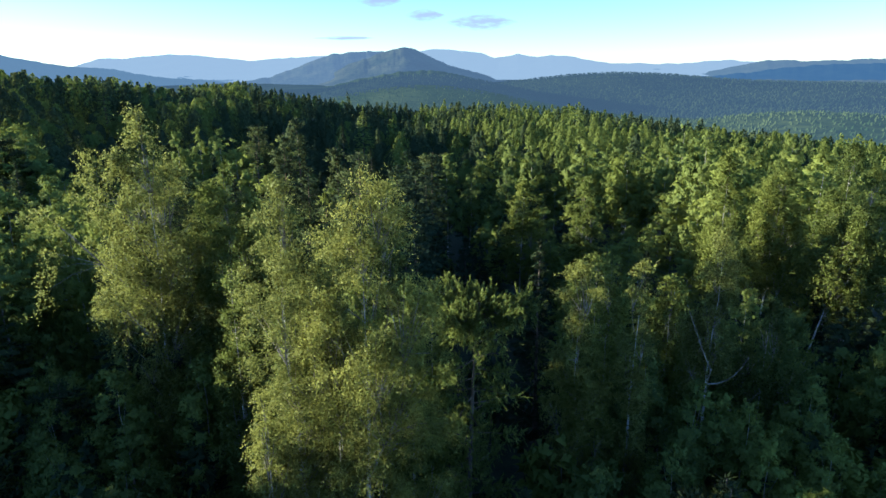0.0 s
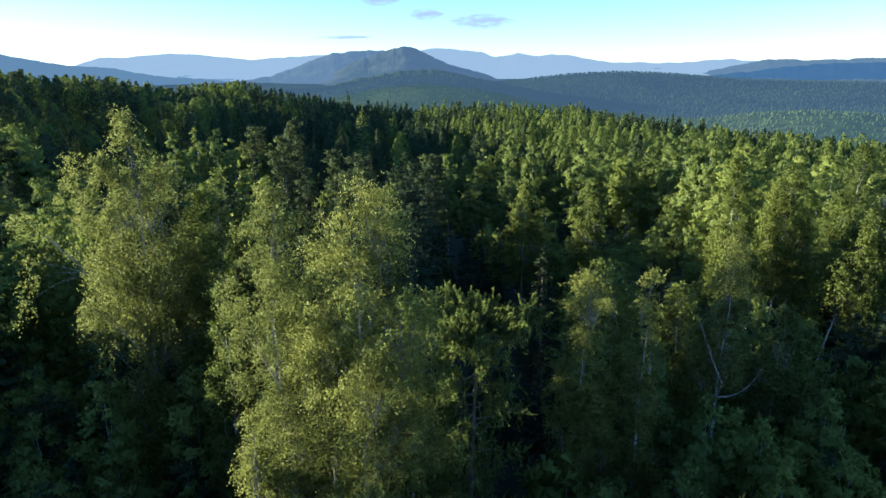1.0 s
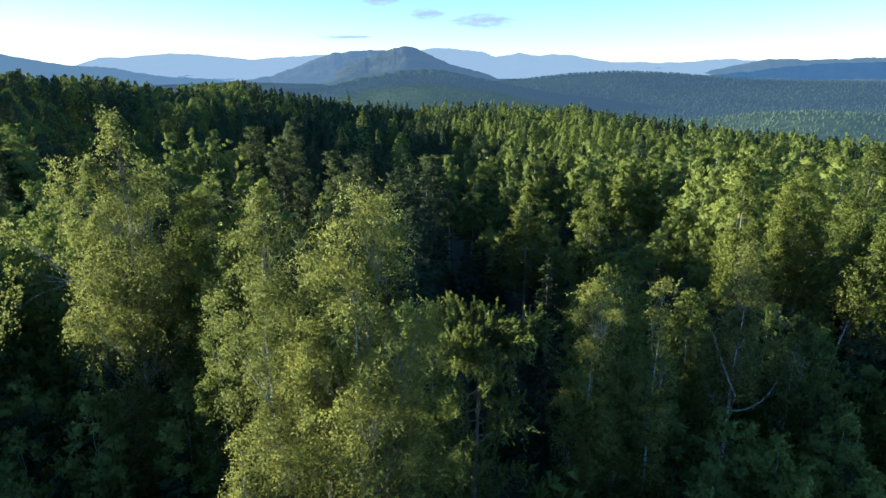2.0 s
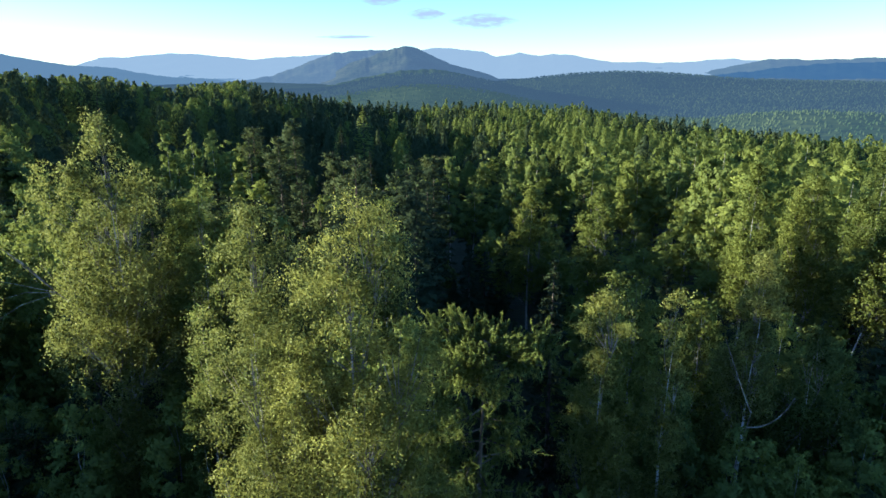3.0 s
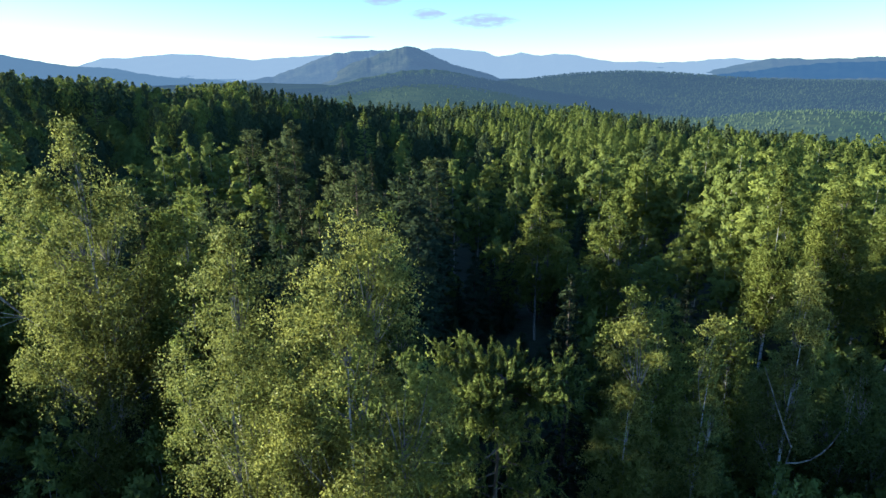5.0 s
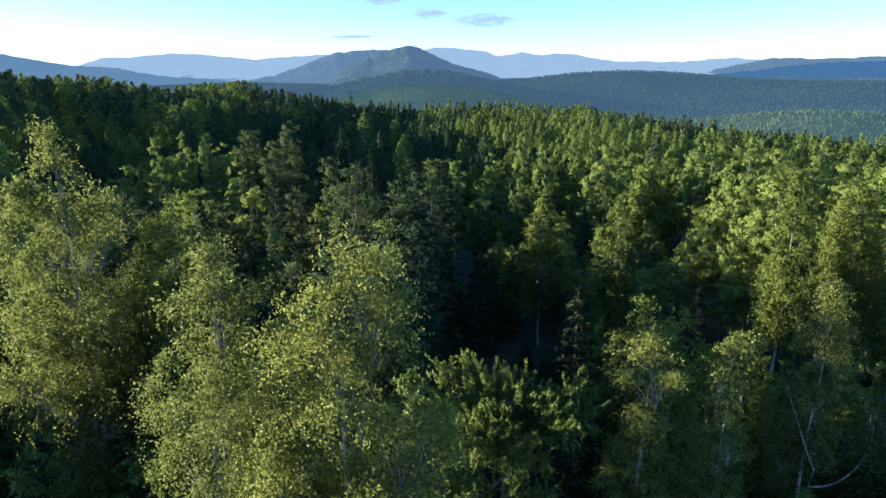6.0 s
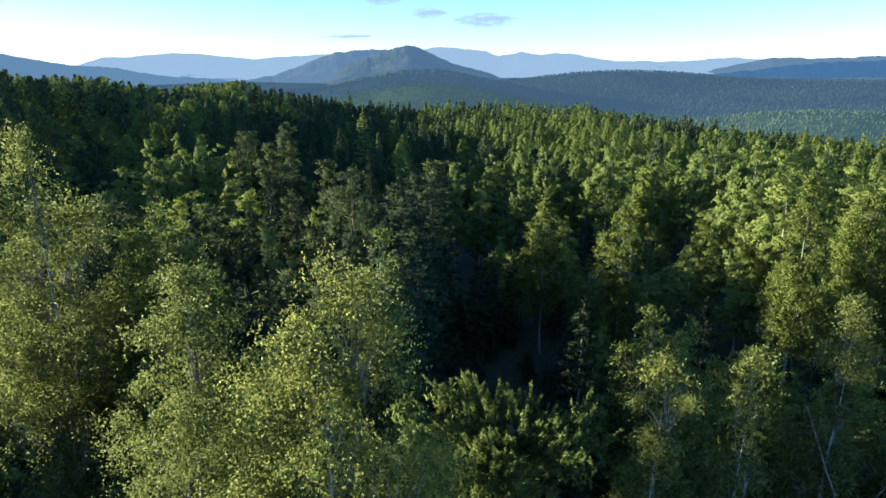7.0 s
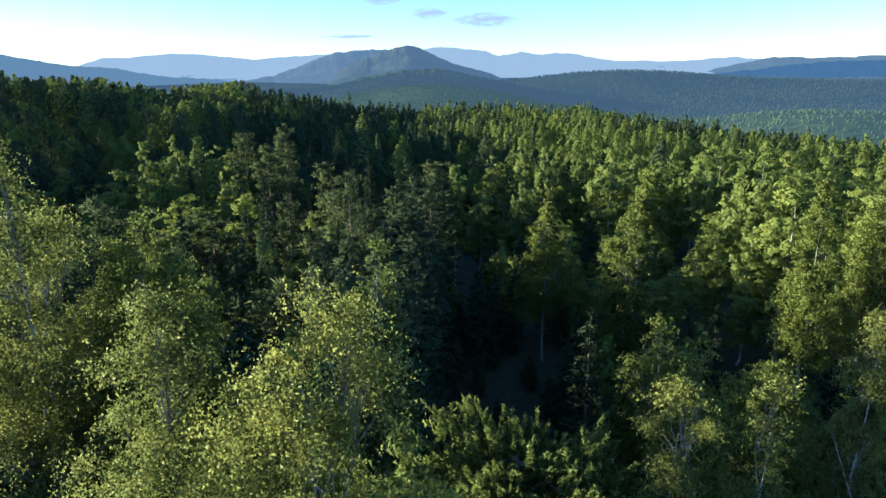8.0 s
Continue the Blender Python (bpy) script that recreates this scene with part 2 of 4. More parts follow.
    cl = clump * (0.6 + 0.4 * R / 2.6) * (1.0 if detail else 0.85)
    O = P[pick] + rng.normal(0, 0.4 if detail else 0.5, (nt, 3)) * cl * [1, 1, 0.75]
    hor = unit(rng.normal(size=(nt, 3)) * [1, 1, 0.5] + 0.7 * Rd[pick] + [0, 0, 0.25])
    tl = rng.uniform(0.35, 1.15, nt) * cl * (1.65 if detail else 1.25)
    cz = np.clip((O[:, 2] / H - low) / (1 - low), 0, 1)
    g = np.clip(droop * rng.uniform(0.3, 1.6, nt) * (1.25 - 0.8 * cz), 0.02, 2.2)
    t = np.tile(np.linspace(0.08, 1.0, per), (nt, 1)) + rng.uniform(-0.06, 0.06, (nt, per))
    C = O[:, None] + hor[:, None] * (tl[:, None] * t * 0.8)[..., None] + np.array([0, 0, -1.0]) * (g[:, None] * tl[:, None] * t ** 1.7)[..., None]
    C = C + rng.normal(0, 0.025 + size * 0.3, C.shape)
    along = rng.normal(0, 0.8 if detail else 0.42, C.shape) + np.array([0, 0, -0.8])
    C = C.reshape(-1, 3)
    ax = on_path(s, p, np.clip(C[:, 2] / H, 0, 1))
    outw = (C - ax) * [1, 1, 0] / R + [0, 0, 0.35] + (0.8 if detail else 0.45) * (C - np.repeat(P[pick], per, axis=0)) / cl
    part("crown", *leaves(rng, C, along.reshape(-1, 3), size * (1.0 if detail else 1.3), size * (0.78 if detail else 0.6), tri, None if detail else outw), leaf or BIRCH, tree, "crown of small yellow-green leaves on drooping twigs",
         normals=facing(rng, outw, 3 if tri else 4, 0.5 if detail else 0.18))
    return tree


def conifer(seed, H, R, kind="spruce_tree", needles=SPRUCE, wood=BARK_SPRUCE, low=0.12, count=3000, size=0.3, droop=0.35, up=0.0, taper=0.9, gaps=0.15, tri=False, flat=0.0, per=9):
    """A spruce or larch: straight trunk with whorls of boughs, each a spray of needled shoots. up: how far the shoots stand up."""
    rng = np.random.default_rng(seed)
    tree = new(kind)
    s, p = trunk_path(rng, H, (0, 0), 6, 0.006)
    V = [tube(p, (0.010 * H + 0.01) * (1 - s) + 0.012, 6)]
    O, D, L = [], [], []
    z = low
    while z < 0.99:
        c = (z - low) / (1 - low)
        ln = R * ((1 - c) ** taper * (1 - flat) + flat * min(1, 11 * (1 - c))) * min(1.0, 0.45 + c * 4) + 0.10
        n = rng.integers(4, 7)
        a0 = rng.random() * 6.28
        for k in range(n):
            if rng.random() < gaps:
                continue
            az = a0 + k * 6.283 / n + rng.normal(0, 0.2)
            b = ln * rng.uniform(0.65, 1.18)
            o = on_path(s, p, z + rng.normal(0, 0.008))
            d = np.array([np.cos(az), np.sin(az), 0.28 * c + 0.05 - droop * 0.3])
            O.append(o), D.append(d), L.append(b)
            e = o + d * b - np.array([0, 0, droop * 0.28 * b])
            if size < 0.25:
                V.append(tube(np.stack([o, (o + e) / 2 + [0, 0, 0.06 * b], e]), np.array([0.018, 0.012, 0.004]) * (0.5 + b * 0.4), 3))
        z += max(0.012, 0.34 / H * (1.25 - 0.6 * c)) * (1 + 0.6 * (size > 0.4))
    O, D, L = np.array(O), np.array(D), np.array(L)
    part("trunk", *join(V), wood, tree, "", True)
    nt = max(len(O), count // per)
    pick = rng.choice(len(O), nt, p=L ** 1.2 / (L ** 1.2).sum())
    f = rng.random(nt) ** 0.6
    b = L[pick]
    Q = O[pick] + D[pick] * (b * f)[:, None] - np.array([0, 0, 1.0]) * (droop * 0.28 * b * f ** 2)[:, None]
    sgn = rng.choice([-1.0, 1.0], nt)
    side = unit(np.cross(D[pick], [0, 0, 1.0])) * sgn[:, None]
    way = unit(unit(D[pick]) * 0.8 + side * rng.uniform(0.1, 1.0, nt)[:, None] + np.array([0, 0, 1.0]) * (up * rng.uniform(0.4, 1.3, nt) - droop * rng.uniform(0, 0.7, nt))[:, None])
    sl = (0.34 * b * (1.25 - f) + 0.12) * rng.uniform(0.6, 1.3, nt)
    t = np.tile(np.linspace(0.1, 1, per), (nt, 1))
    C = Q[:, None] + way[:, None] * (sl[:, None] * t)[..., None] + rng.normal(0, 0.02 + 0.1 * size, (nt, per, 3))
    al = way[:, None] * 1.0 + rng.normal(0, 0.45, C.shape)
    # leading shoot
    m = max(6, count // 120)
    top = np.stack([rng.normal(0, 0.04, m), rng.normal(0, 0.04, m), H - rng.random(m) * 0.12 * H], -1)
    C2 = np.concatenate([C.reshape(-1, 3), top + [p[-1, 0], p[-1, 1], 0.1]])
    a2 = np.concatenate([al.reshape(-1, 3), rng.normal(0, 0.5, (m, 3)) + [0, 0, 0.8]])
    outw = C2 * [1, 1, 0] / R + [0, 0, 0.5]
    part("crown", *leaves(rng, C2, a2, size, size * 0.36, tri, None if size < 0.25 else outw), needles, tree, normals=facing(rng, outw, 3 if tri else 4, 0.25))
    return tree


def larch(seed, H, R, boughs=96):
    """A flat-topped larch: long level boughs, each with a row of upright needled shoots above and hanging ones below."""
    rng = np.random.default_rng(seed)
    tree = new("larch_tree")
    s, p = trunk_path(rng, H * 0.97, (0.3, 0), 6, 0.01)
    part("trunk", *tube(on_path(s, p, s * 0.9), (0.012 * H) * (1 - s) + 0.02, 7), BARK_SPRUCE, tree, "", True)
    Cs, As, Os = [], [], []
    for i in range(boughs):
        c = (i + 0.5) / boughs
        f = 0.30 + 0.58 * c / 0.58 if c < 0.58 else 0.895 + 0.04 * (c - 0.58) / 0.42
        az = i * 2.39996 + rng.normal(0, 0.3)
        ln = R * rng.uniform(0.55, 1.1) * (0.85 if c < 0.58 else 1.0)
        o = on_path(s, p, f)
        q = np.linspace(0, 1, 6)[:, None]
        out = np.array([np.cos(az), np.sin(az), 0])
        path = o + out * ln * q + np.array([0, 0, 1.0]) * ln * (0.10 * q ** 2 - 0.04 * q) + rng.normal(0, 0.04, (6, 3)) * q
        part("bough", *tube(path, np.linspace(0.035, 0.008, 6), 4), BARK_SPRUCE, tree)
        n = int(26 * ln / R) + 3
        for a in rng.uniform(0.15, 1.02, n):
            b = on_path(np.linspace(0, 1, 6), path, min(a, 1.0)) + rng.normal(0, 0.10, 3) * [1, 1, 0.3]
            for up, share in ((True, 1.0), (False, 0.75)):
                if rng.random() > share:
                    continue
                L = rng.uniform(0.22, 0.5) * (1.0 if rng.random() < 0.8 else 1.6) if up else rng.uniform(0.3, 0.8)
                m = (int(110 * L) + 8 if c > 0.58 else 22) if up else 16
                t = rng.random(m)
                d = unit(out * 0.5 + rng.normal(0, 0.36, 3) + np.array([0, 0, 1.0 if up else -0.9]))
                w = unit(rng.normal(size=(m, 3)))
                Cs.append(b + d * (t * L)[:, None] + w * (0.06 * (1.1 - t))[:, None])
                As.append(d * 0.9 + w * 0.8)
                Os.append(w + [0, 0, 0.5] + out * 0.5)
    C, A, O = np.concatenate(Cs), np.concatenate(As), np.concatenate(Os)
    part("crown", *leaves(rng, C, A, 0.14, 0.034, True), LARCH, tree, "upright light green needled shoots", normals=facing(rng, O, 3, 0.4))
    return tree


def pine(seed, H, R, low=0.45, count=3000, size=0.25, limbs=26, tri=True):
    """A pine: bare reddish trunk and a loose crown of tufts at the ends of crooked limbs."""
    rng = np.random.default_rng(seed)
    tree = new("pine_tree")
    s, p = trunk_path(rng, H * 0.98, (0, 0), 7, 0.012)
    wood = [tube(p, (0.011 * H + 0.01) * (1 - s) ** 0.8 + 0.015, 6)]
    tufts = []
    for i in range(limbs):
        f = low + (0.97 - low) * (i + 0.5) / limbs
        c = (f - low) / (1 - low)
        reach = R * (0.25 + 0.85 * np.sin(np.pi * (0.22 + 0.72 * c))) * rng.uniform(0.65, 1.15)
        az = i * 2.39996 + rng.normal(0, 0.4)
        o = on_path(s, p, f)
        out = np.array([np.cos(az), np.sin(az), 0])
        q = np.linspace(0, 1, 4)[:, None]
        path = o + out * reach * q + np.array([0, 0, 1.0]) * reach * (0.12 + 0.25 * c) * q ** 1.5 + rng.normal(0, 0.05, (4, 3)) * q
        wood.append(tube(path, np.linspace(0.045, 0.012, 4), 4))
        for k in range(5):
            a = rng.uniform(0.3, 1.02)
            e = on_path(np.linspace(0, 1, 4), path, a) + rng.normal(0, 0.24 * reach * 0.6, 3) * [1, 1, 0.35]
            tufts.append((*e, 0.24 * reach + 0.26))
    for k in range(5):
        tufts.append((*(on_path(s, p, rng.uniform(0.9, 1.0)) + rng.normal(0, 0.12, 3)), 0.40))
    part("trunk", *join(wood), BARK_PINE, tree, "reddish pine trunk", True)
    tufts = np.array(tufts)
    w = tufts[:, 3] ** 2
    pick = rng.choice(len(tufts), count, p=w / w.sum())
    d = unit(rng.normal(size=(count, 3)))
    rr = tufts[pick, 3] * rng.random(count) ** 0.45
    C = tufts[pick, :3] + d * rr[:, None] * [1.1, 1.1, 0.8]
    part("crown", *leaves(rng, C, d + [0, 0, 0.5] + rng.normal(0, 0.3, (count, 3)), size, size * 0.36, tri, d + [0, 0, 0.3]), PINE, tree,
         normals=facing(rng, d * 0.7 + [0, 0, 0.3] + C * [1, 1, 0] / R, 3 if tri else 4, 0.22))
    return tree


# ---- ground ----
def smooth(a, b, v):
    t = np.clip((v - a) / (b - a), 0, 1)
    return t * t * (3 - 2 * t)


def ground_z(x, y):
    """Height of the ground: a wooded shoulder that climbs to the left and falls away ahead into a wide valley with low hills."""
    x, y = np.asarray(x, float), np.asarray(y, float)
    r = np.hypot(x, y) + 1e-6
    az = np.degrees(np.arctan2(x, y))
    front = np.cos(np.radians(np.clip(az, -180, 180)))
    h = -4.0 * smooth(50, 125, r) - 4.5 * smooth(120, 200, r) - 3 * smooth(200, 320, r)
    h = h * smooth(-0.3, 0.5, front)
    h = h - 4.0 * smooth(25, 110, x) * smooth(30, 90, y)
    h = h + 15.8 * smooth(15, 130, -x - 0.02 * y) * smooth(15, 115, y)
    # Unseen extra rise at the left, added to shade the middle wood.
    h = h + 9.0 * smooth(5, 60, -x - 0.75 * y) * smooth(30, 55, y)
    edge = 330 - 150 * smooth(-14, -24, az) - 130 * smooth(6, 32, az)
    edge = np.where(np.abs(az) > 70, 400, edge)
    drop = smooth(0, 1, (r - edge) / 420)
    h = h * (1 - drop) - 72 * drop
    far = smooth(430, 680, r)
    for b, d, wa, wd, up in HILLS:
        h = h + far * up * np.exp(-((az - b) / wa) ** 2 - ((r - d) / wd) ** 2)
    h = h + 0.5 * np.sin(x * 0.11 + 1) * np.cos(y * 0.09) * smooth(10, 60, r)
    return h


HILLS = [(-2, 1300, 12, 260, 72), (14.8, 1950, 12.5, 330, 64), (34, 2050, 9, 330, 28), (31, 740, 17, 120, 44), (-25, 1800, 12, 400, 22)]

az = np.radians(np.concatenate([np.linspace(-180, -46, 30, endpoint=False), np.linspace(-46, 46, 260, endpoint=False), np.linspace(46, 180, 30, endpoint=False)]))
rad = np.concatenate([[0.0], np.geomspace(4, 4950, 170)])
A, Rr = np.meshgrid(az, rad, indexing="ij")
X, Y = Rr * np.sin(A), Rr * np.cos(A)
V = np.stack([X, Y, ground_z(X, Y)], -1).reshape(-1, 3)
i, j = np.meshgrid(np.arange(len(az)), np.arange(len(rad) - 1), indexing="ij")
i2, m = (i + 1) % len(az), len(rad)
F = np.stack([i * m + j, i * m + j + 1, i2 * m + j + 1, i2 * m + j], -1).reshape(-1, 4)
ground_mesh = mesh_np("ground", V, F, FLOOR, True)
# Beyond 430 m the ground takes the hill tones with their painted haze.
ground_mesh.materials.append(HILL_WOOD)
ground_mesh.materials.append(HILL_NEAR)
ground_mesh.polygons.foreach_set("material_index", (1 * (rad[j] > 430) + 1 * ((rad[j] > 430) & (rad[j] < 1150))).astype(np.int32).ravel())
tagged(new("ground", ground_mesh), "dark mossy forest floor running down into the wooded valley", "ground", kind="structure")


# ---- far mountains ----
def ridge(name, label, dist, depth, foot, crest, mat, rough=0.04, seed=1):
    """A mountain chain fitted to the camera's view: at a chosen distance dist its crest follows the seen skyline, given
    as (bearing, rise in degrees); its slopes run down towards the valley.
    """
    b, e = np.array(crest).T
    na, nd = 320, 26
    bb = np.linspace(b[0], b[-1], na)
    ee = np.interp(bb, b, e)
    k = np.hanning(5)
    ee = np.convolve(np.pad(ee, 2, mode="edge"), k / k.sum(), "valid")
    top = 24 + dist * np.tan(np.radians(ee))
    V = np.empty((na, nd, 3))
    for q in range(nd):
        f = q / (nd - 1)
        d = dist - depth * f
        prof = (1 - f) ** 1.25
        for a in range(na):
            w = noise.fractal(Vector((bb[a] * 0.42 * (1 - 0.3 * f) + f * 1.3 + seed * 7.1, f * 4.5, seed)), 1.0, 2.0, 6)
            z = foot + (top[a] - foot) * np.clip(prof + w * rough * 4 * min(1, f * 5) * (1 - f), 0, 1.0) + (noise.fractal(Vector((bb[a] * 1.3, seed * 3.7, 0)), 1.0, 2.0, 4) * 5.0 + w * 3.0) * (1 - f) ** 3
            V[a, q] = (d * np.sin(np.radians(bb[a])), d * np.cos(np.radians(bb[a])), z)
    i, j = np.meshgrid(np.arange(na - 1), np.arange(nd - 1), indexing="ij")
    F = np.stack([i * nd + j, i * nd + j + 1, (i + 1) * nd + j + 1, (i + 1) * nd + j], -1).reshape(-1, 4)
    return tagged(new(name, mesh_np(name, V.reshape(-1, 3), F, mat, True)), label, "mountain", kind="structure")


# Each chain's haze tone is painted as emission, paler for the farther ones.
HAZE_FAR = painted_haze_mat("mountain_far", (0.03, 0.05, 0.05), (0.07, 0.08, 0.07), (0.0960, 0.1190, 0.1370), 0.86)
HAZE_FOOT = painted_haze_mat("mountain_haze", (0.03, 0.05, 0.05), (0.06, 0.08, 0.07), (0.0580, 0.0820, 0.1060), 0.84)
HAZE_MID = painted_haze_mat("mountain_mid", (0.03, 0.05, 0.04), (0.08, 0.09, 0.06), (0.0400, 0.0590, 0.0800), 0.76)
HAZE_BLUE = painted_haze_mat("mountain_blue", (0.02, 0.04, 0.03), (0.05, 0.07, 0.05), (0.0200, 0.0400, 0.0690), 0.80)
HAZE_MAIN = painted_haze_mat("mountain_main", (0.025, 0.045, 0.030), (0.120, 0.130, 0.080), (0.0330, 0.0490, 0.0690), 0.66, 0.006)
HAZE_SHOULDER = painted_haze_mat("mountain_shoulder", (0.03, 0.05, 0.04), (0.10, 0.11, 0.07), (0.0430, 0.0620, 0.0860), 0.72, 0.006)
HAZE_FRONT = painted_haze_mat("mountain_front", (0.020, 0.045, 0.020), (0.090, 0.120, 0.050), (0.0230, 0.0350, 0.0440), 0.62, 0.012)
HAZE_LEFT = painted_haze_mat("mountain_left", (0.02, 0.04, 0.03), (0.05, 0.07, 0.05), (0.0420, 0.0640, 0.0860), 0.80)
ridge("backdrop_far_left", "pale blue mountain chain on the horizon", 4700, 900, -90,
      [(-48, 0.3), (-40.5, 0.32), (-34.3, -0.03), (-29.6, 0.01), (-27.8, 0.58), (-26.2, 0.57), (-23.3, 0.86), (-22.2, 0.86), (-20.4, 0.77), (-16.6, 0.34), (-14.8, 0.51), (-10.5, 0.72), (-4.2, 0.44)], HAZE_FAR, 0.02, 1)
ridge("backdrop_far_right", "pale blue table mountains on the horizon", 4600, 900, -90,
      [(-4.2, 0.63), (-1.2, 1.22), (0.2, 1.16), (3.2, 0.85), (4.5, 0.42), (6.4, 0.73), (8.1, 0.48), (9.8, 0.6), (10.7, 0.54), (12.4, 0.2), (14.3, -0.13), (19.7, -0.18), (23.6, 0.06), (25.2, -0.05), (28.8, -0.2), (46, -0.27)], HAZE_FAR, 0.02, 2)
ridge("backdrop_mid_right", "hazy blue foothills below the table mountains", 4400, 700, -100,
      [(-3, -0.2), (1.5, 0.1), (4.2, -0.25), (6.4, -0.1), (8.6, -0.3), (12, -0.55), (17, -0.66), (21, -0.5), (24, -0.62), (30, -0.9), (46, -0.9)], HAZE_FOOT, 0.03, 9)
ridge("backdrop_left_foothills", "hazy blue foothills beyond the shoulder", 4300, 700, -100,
      [(-30, -0.9), (-26, -0.62), (-22.9, -0.5), (-20.8, -0.58), (-18.6, -0.75), (-15, -0.9), (-12, -0.85), (-9, -1.2)], HAZE_FOOT, 0.03, 8)
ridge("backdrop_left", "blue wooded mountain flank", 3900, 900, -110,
      [(-50, 2.4), (-42.9, 1.79), (-37.3, 1.21), (-34.1, 0.83), (-32.1, 0.39), (-30.0, 0.01), (-26.9, -0.2), (-25.3, -0.62), (-22.9, -0.95), (-20.8, -1.1), (-17, -1.5), (-13, -2.0)], HAZE_LEFT, 0.02, 3)
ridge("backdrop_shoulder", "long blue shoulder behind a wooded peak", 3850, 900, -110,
      [(-19, -1.5), (-17, -1.3), (-14.9, -0.95), (-13.0, -0.33), (-11.0, 0.44), (-9.6, 0.87), (-7.1, 1.02), (-5.2, 1.08), (-3, 0.9), (0, 0.1)], HAZE_SHOULDER, 0.04, 7)
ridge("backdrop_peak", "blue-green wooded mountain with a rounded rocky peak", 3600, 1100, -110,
      [(-15, -1.9), (-12.5, -1.5), (-11.1, -1.1), (-9.2, -0.3), (-7.7, 0.2), (-6.5, 0.55), (-5.4, 0.95), (-4.5, 1.18), (-3.4, 1.42), (-2.6, 1.22), (-2.0, 0.98), (-0.8, 0.4), (0.7, -0.25), (3.2, -0.86), (4.7, -1.4), (8.2, -1.95)], HAZE_MAIN, 0.032, 4)
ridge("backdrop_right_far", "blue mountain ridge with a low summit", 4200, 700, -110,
      [(14, -1.6), (17.6, -1.39), (22.0, -0.86), (24.0, -0.43), (26.4, 0.07), (28.7, -0.03), (31.0, -0.01), (34.0, 0.08), (48, 0.2)], HAZE_MID, 0.02, 5)
# The slope's dark blue shade is painted by its emission tone.
ridge("backdrop_right_blue", "mountain slope with its deep blue shade painted in", 3700, 700, -110,
      [(11, -1.5), (15, -1.1), (17.5, -1.0), (20, -1.12), (22.0, -1.2), (25.3, -0.9), (27.5, -0.55), (29.9, -0.34), (34.1, -0.26), (48, -0.2)], HAZE_BLUE, 0.02, 6)
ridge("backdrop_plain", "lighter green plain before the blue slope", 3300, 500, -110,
      [(14, -1.9), (18, -1.62), (22, -1.5), (26, -1.42), (30, -1.5), (36, -1.4), (48, -1.3)], HAZE_MAIN, 0.02, 10)
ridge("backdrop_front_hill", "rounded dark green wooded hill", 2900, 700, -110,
      [(-13, -2.3), (-10.5, -1.9), (-8.2, -1.42), (-5.2, -0.86), (-3.6, -0.66), (-2.3, -0.57), (-0.9, -0.6), (0.3, -0.74), (2.3, -1.26), (4.2, -1.75), (7, -2.3)], HAZE_FRONT, 0.03, 11)


# ---- trees that stand near the flight ----
def stand(tree, x, y, label, category, turn=0.0, group=""):
    tree.matrix_basis = pose(x, y, float(ground_z(x, y)) - 0.1, 0, 0, turn)
    return tagged(tree, label, category, group)


def height(x, y, ztop):
    return ztop - float(ground_z(x, y)) + 0.1


GB, GC = "birches of the wood", "conifers of the wood"
placed = []


def near_birch(seed, x, y, ztop, R, label, **k):
    placed.append((x, y, R))
    # 17 to 19 keep the lighter leaf colour to stand in for sunlit tops.
    if seed > 13 and seed not in (14, 17, 18, 19):
        k["leaf"] = BIRCH_GREEN
    return stand(birch(seed, height(x, y, ztop), R, **k), x, y, label, "tree", 0, GB)


near_birch(11, -2.9, 18.5, 21.05, 2.8, "tall birch with sunlit yellow-green drooping leaves", low=0.30, count=150000, size=0.054, tri=True, limbs=22, droop=1.3,
           lobes=[(0.0, 0.0, 0.84, 1.0, 0.20), (0.16, 0.05, 0.8, 0.985, 0.24), (-0.02, 0.1, 0.55, 0.985, 0.42), (-0.16, -0.36, 0.6, 0.975, 0.40), (0.22, 0.3, 0.5, 0.975, 0.42), (0.48, 0.0, 0.5, 0.94, 0.40), (-0.36, 0.1, 0.5, 0.935, 0.34), (0.66, 0.2, 0.25, 0.80, 0.45),
                  (0.1, -0.5, 0.28, 0.80, 0.46), (-0.3, 0.3, 0.25, 0.72, 0.46), (0.2, 0.55, 0.3, 0.8, 0.45), (-0.52, -0.15, 0.3, 0.8, 0.46)])
near_birch(12, -5.3, 18.8, 20.6, 2.5, "birch with a two-pointed sunlit crown beside a taller one", low=0.28, count=120000, size=0.054, tri=True, limbs=20, droop=1.3,
           lobes=[(0.05, 0, 0.84, 1.0, 0.2), (0.05, 0, 0.6, 0.98, 0.46), (-0.26, 0.0, 0.66, 0.945, 0.40), (0.42, 0.1, 0.5, 0.95, 0.42), (0.2, -0.4, 0.36, 0.90, 0.46), (0.1, 0.45, 0.36, 0.84, 0.45), (0.6, -0.3, 0.28, 0.72, 0.45), (0.65, 0.0, 0.3, 0.84, 0.42)])
near_birch(13, -5.9, 16.6, 14.7, 0.85, "small birch under taller birches, partly sunlit", low=0.55, count=17000, size=0.058, tri=True, limbs=8)
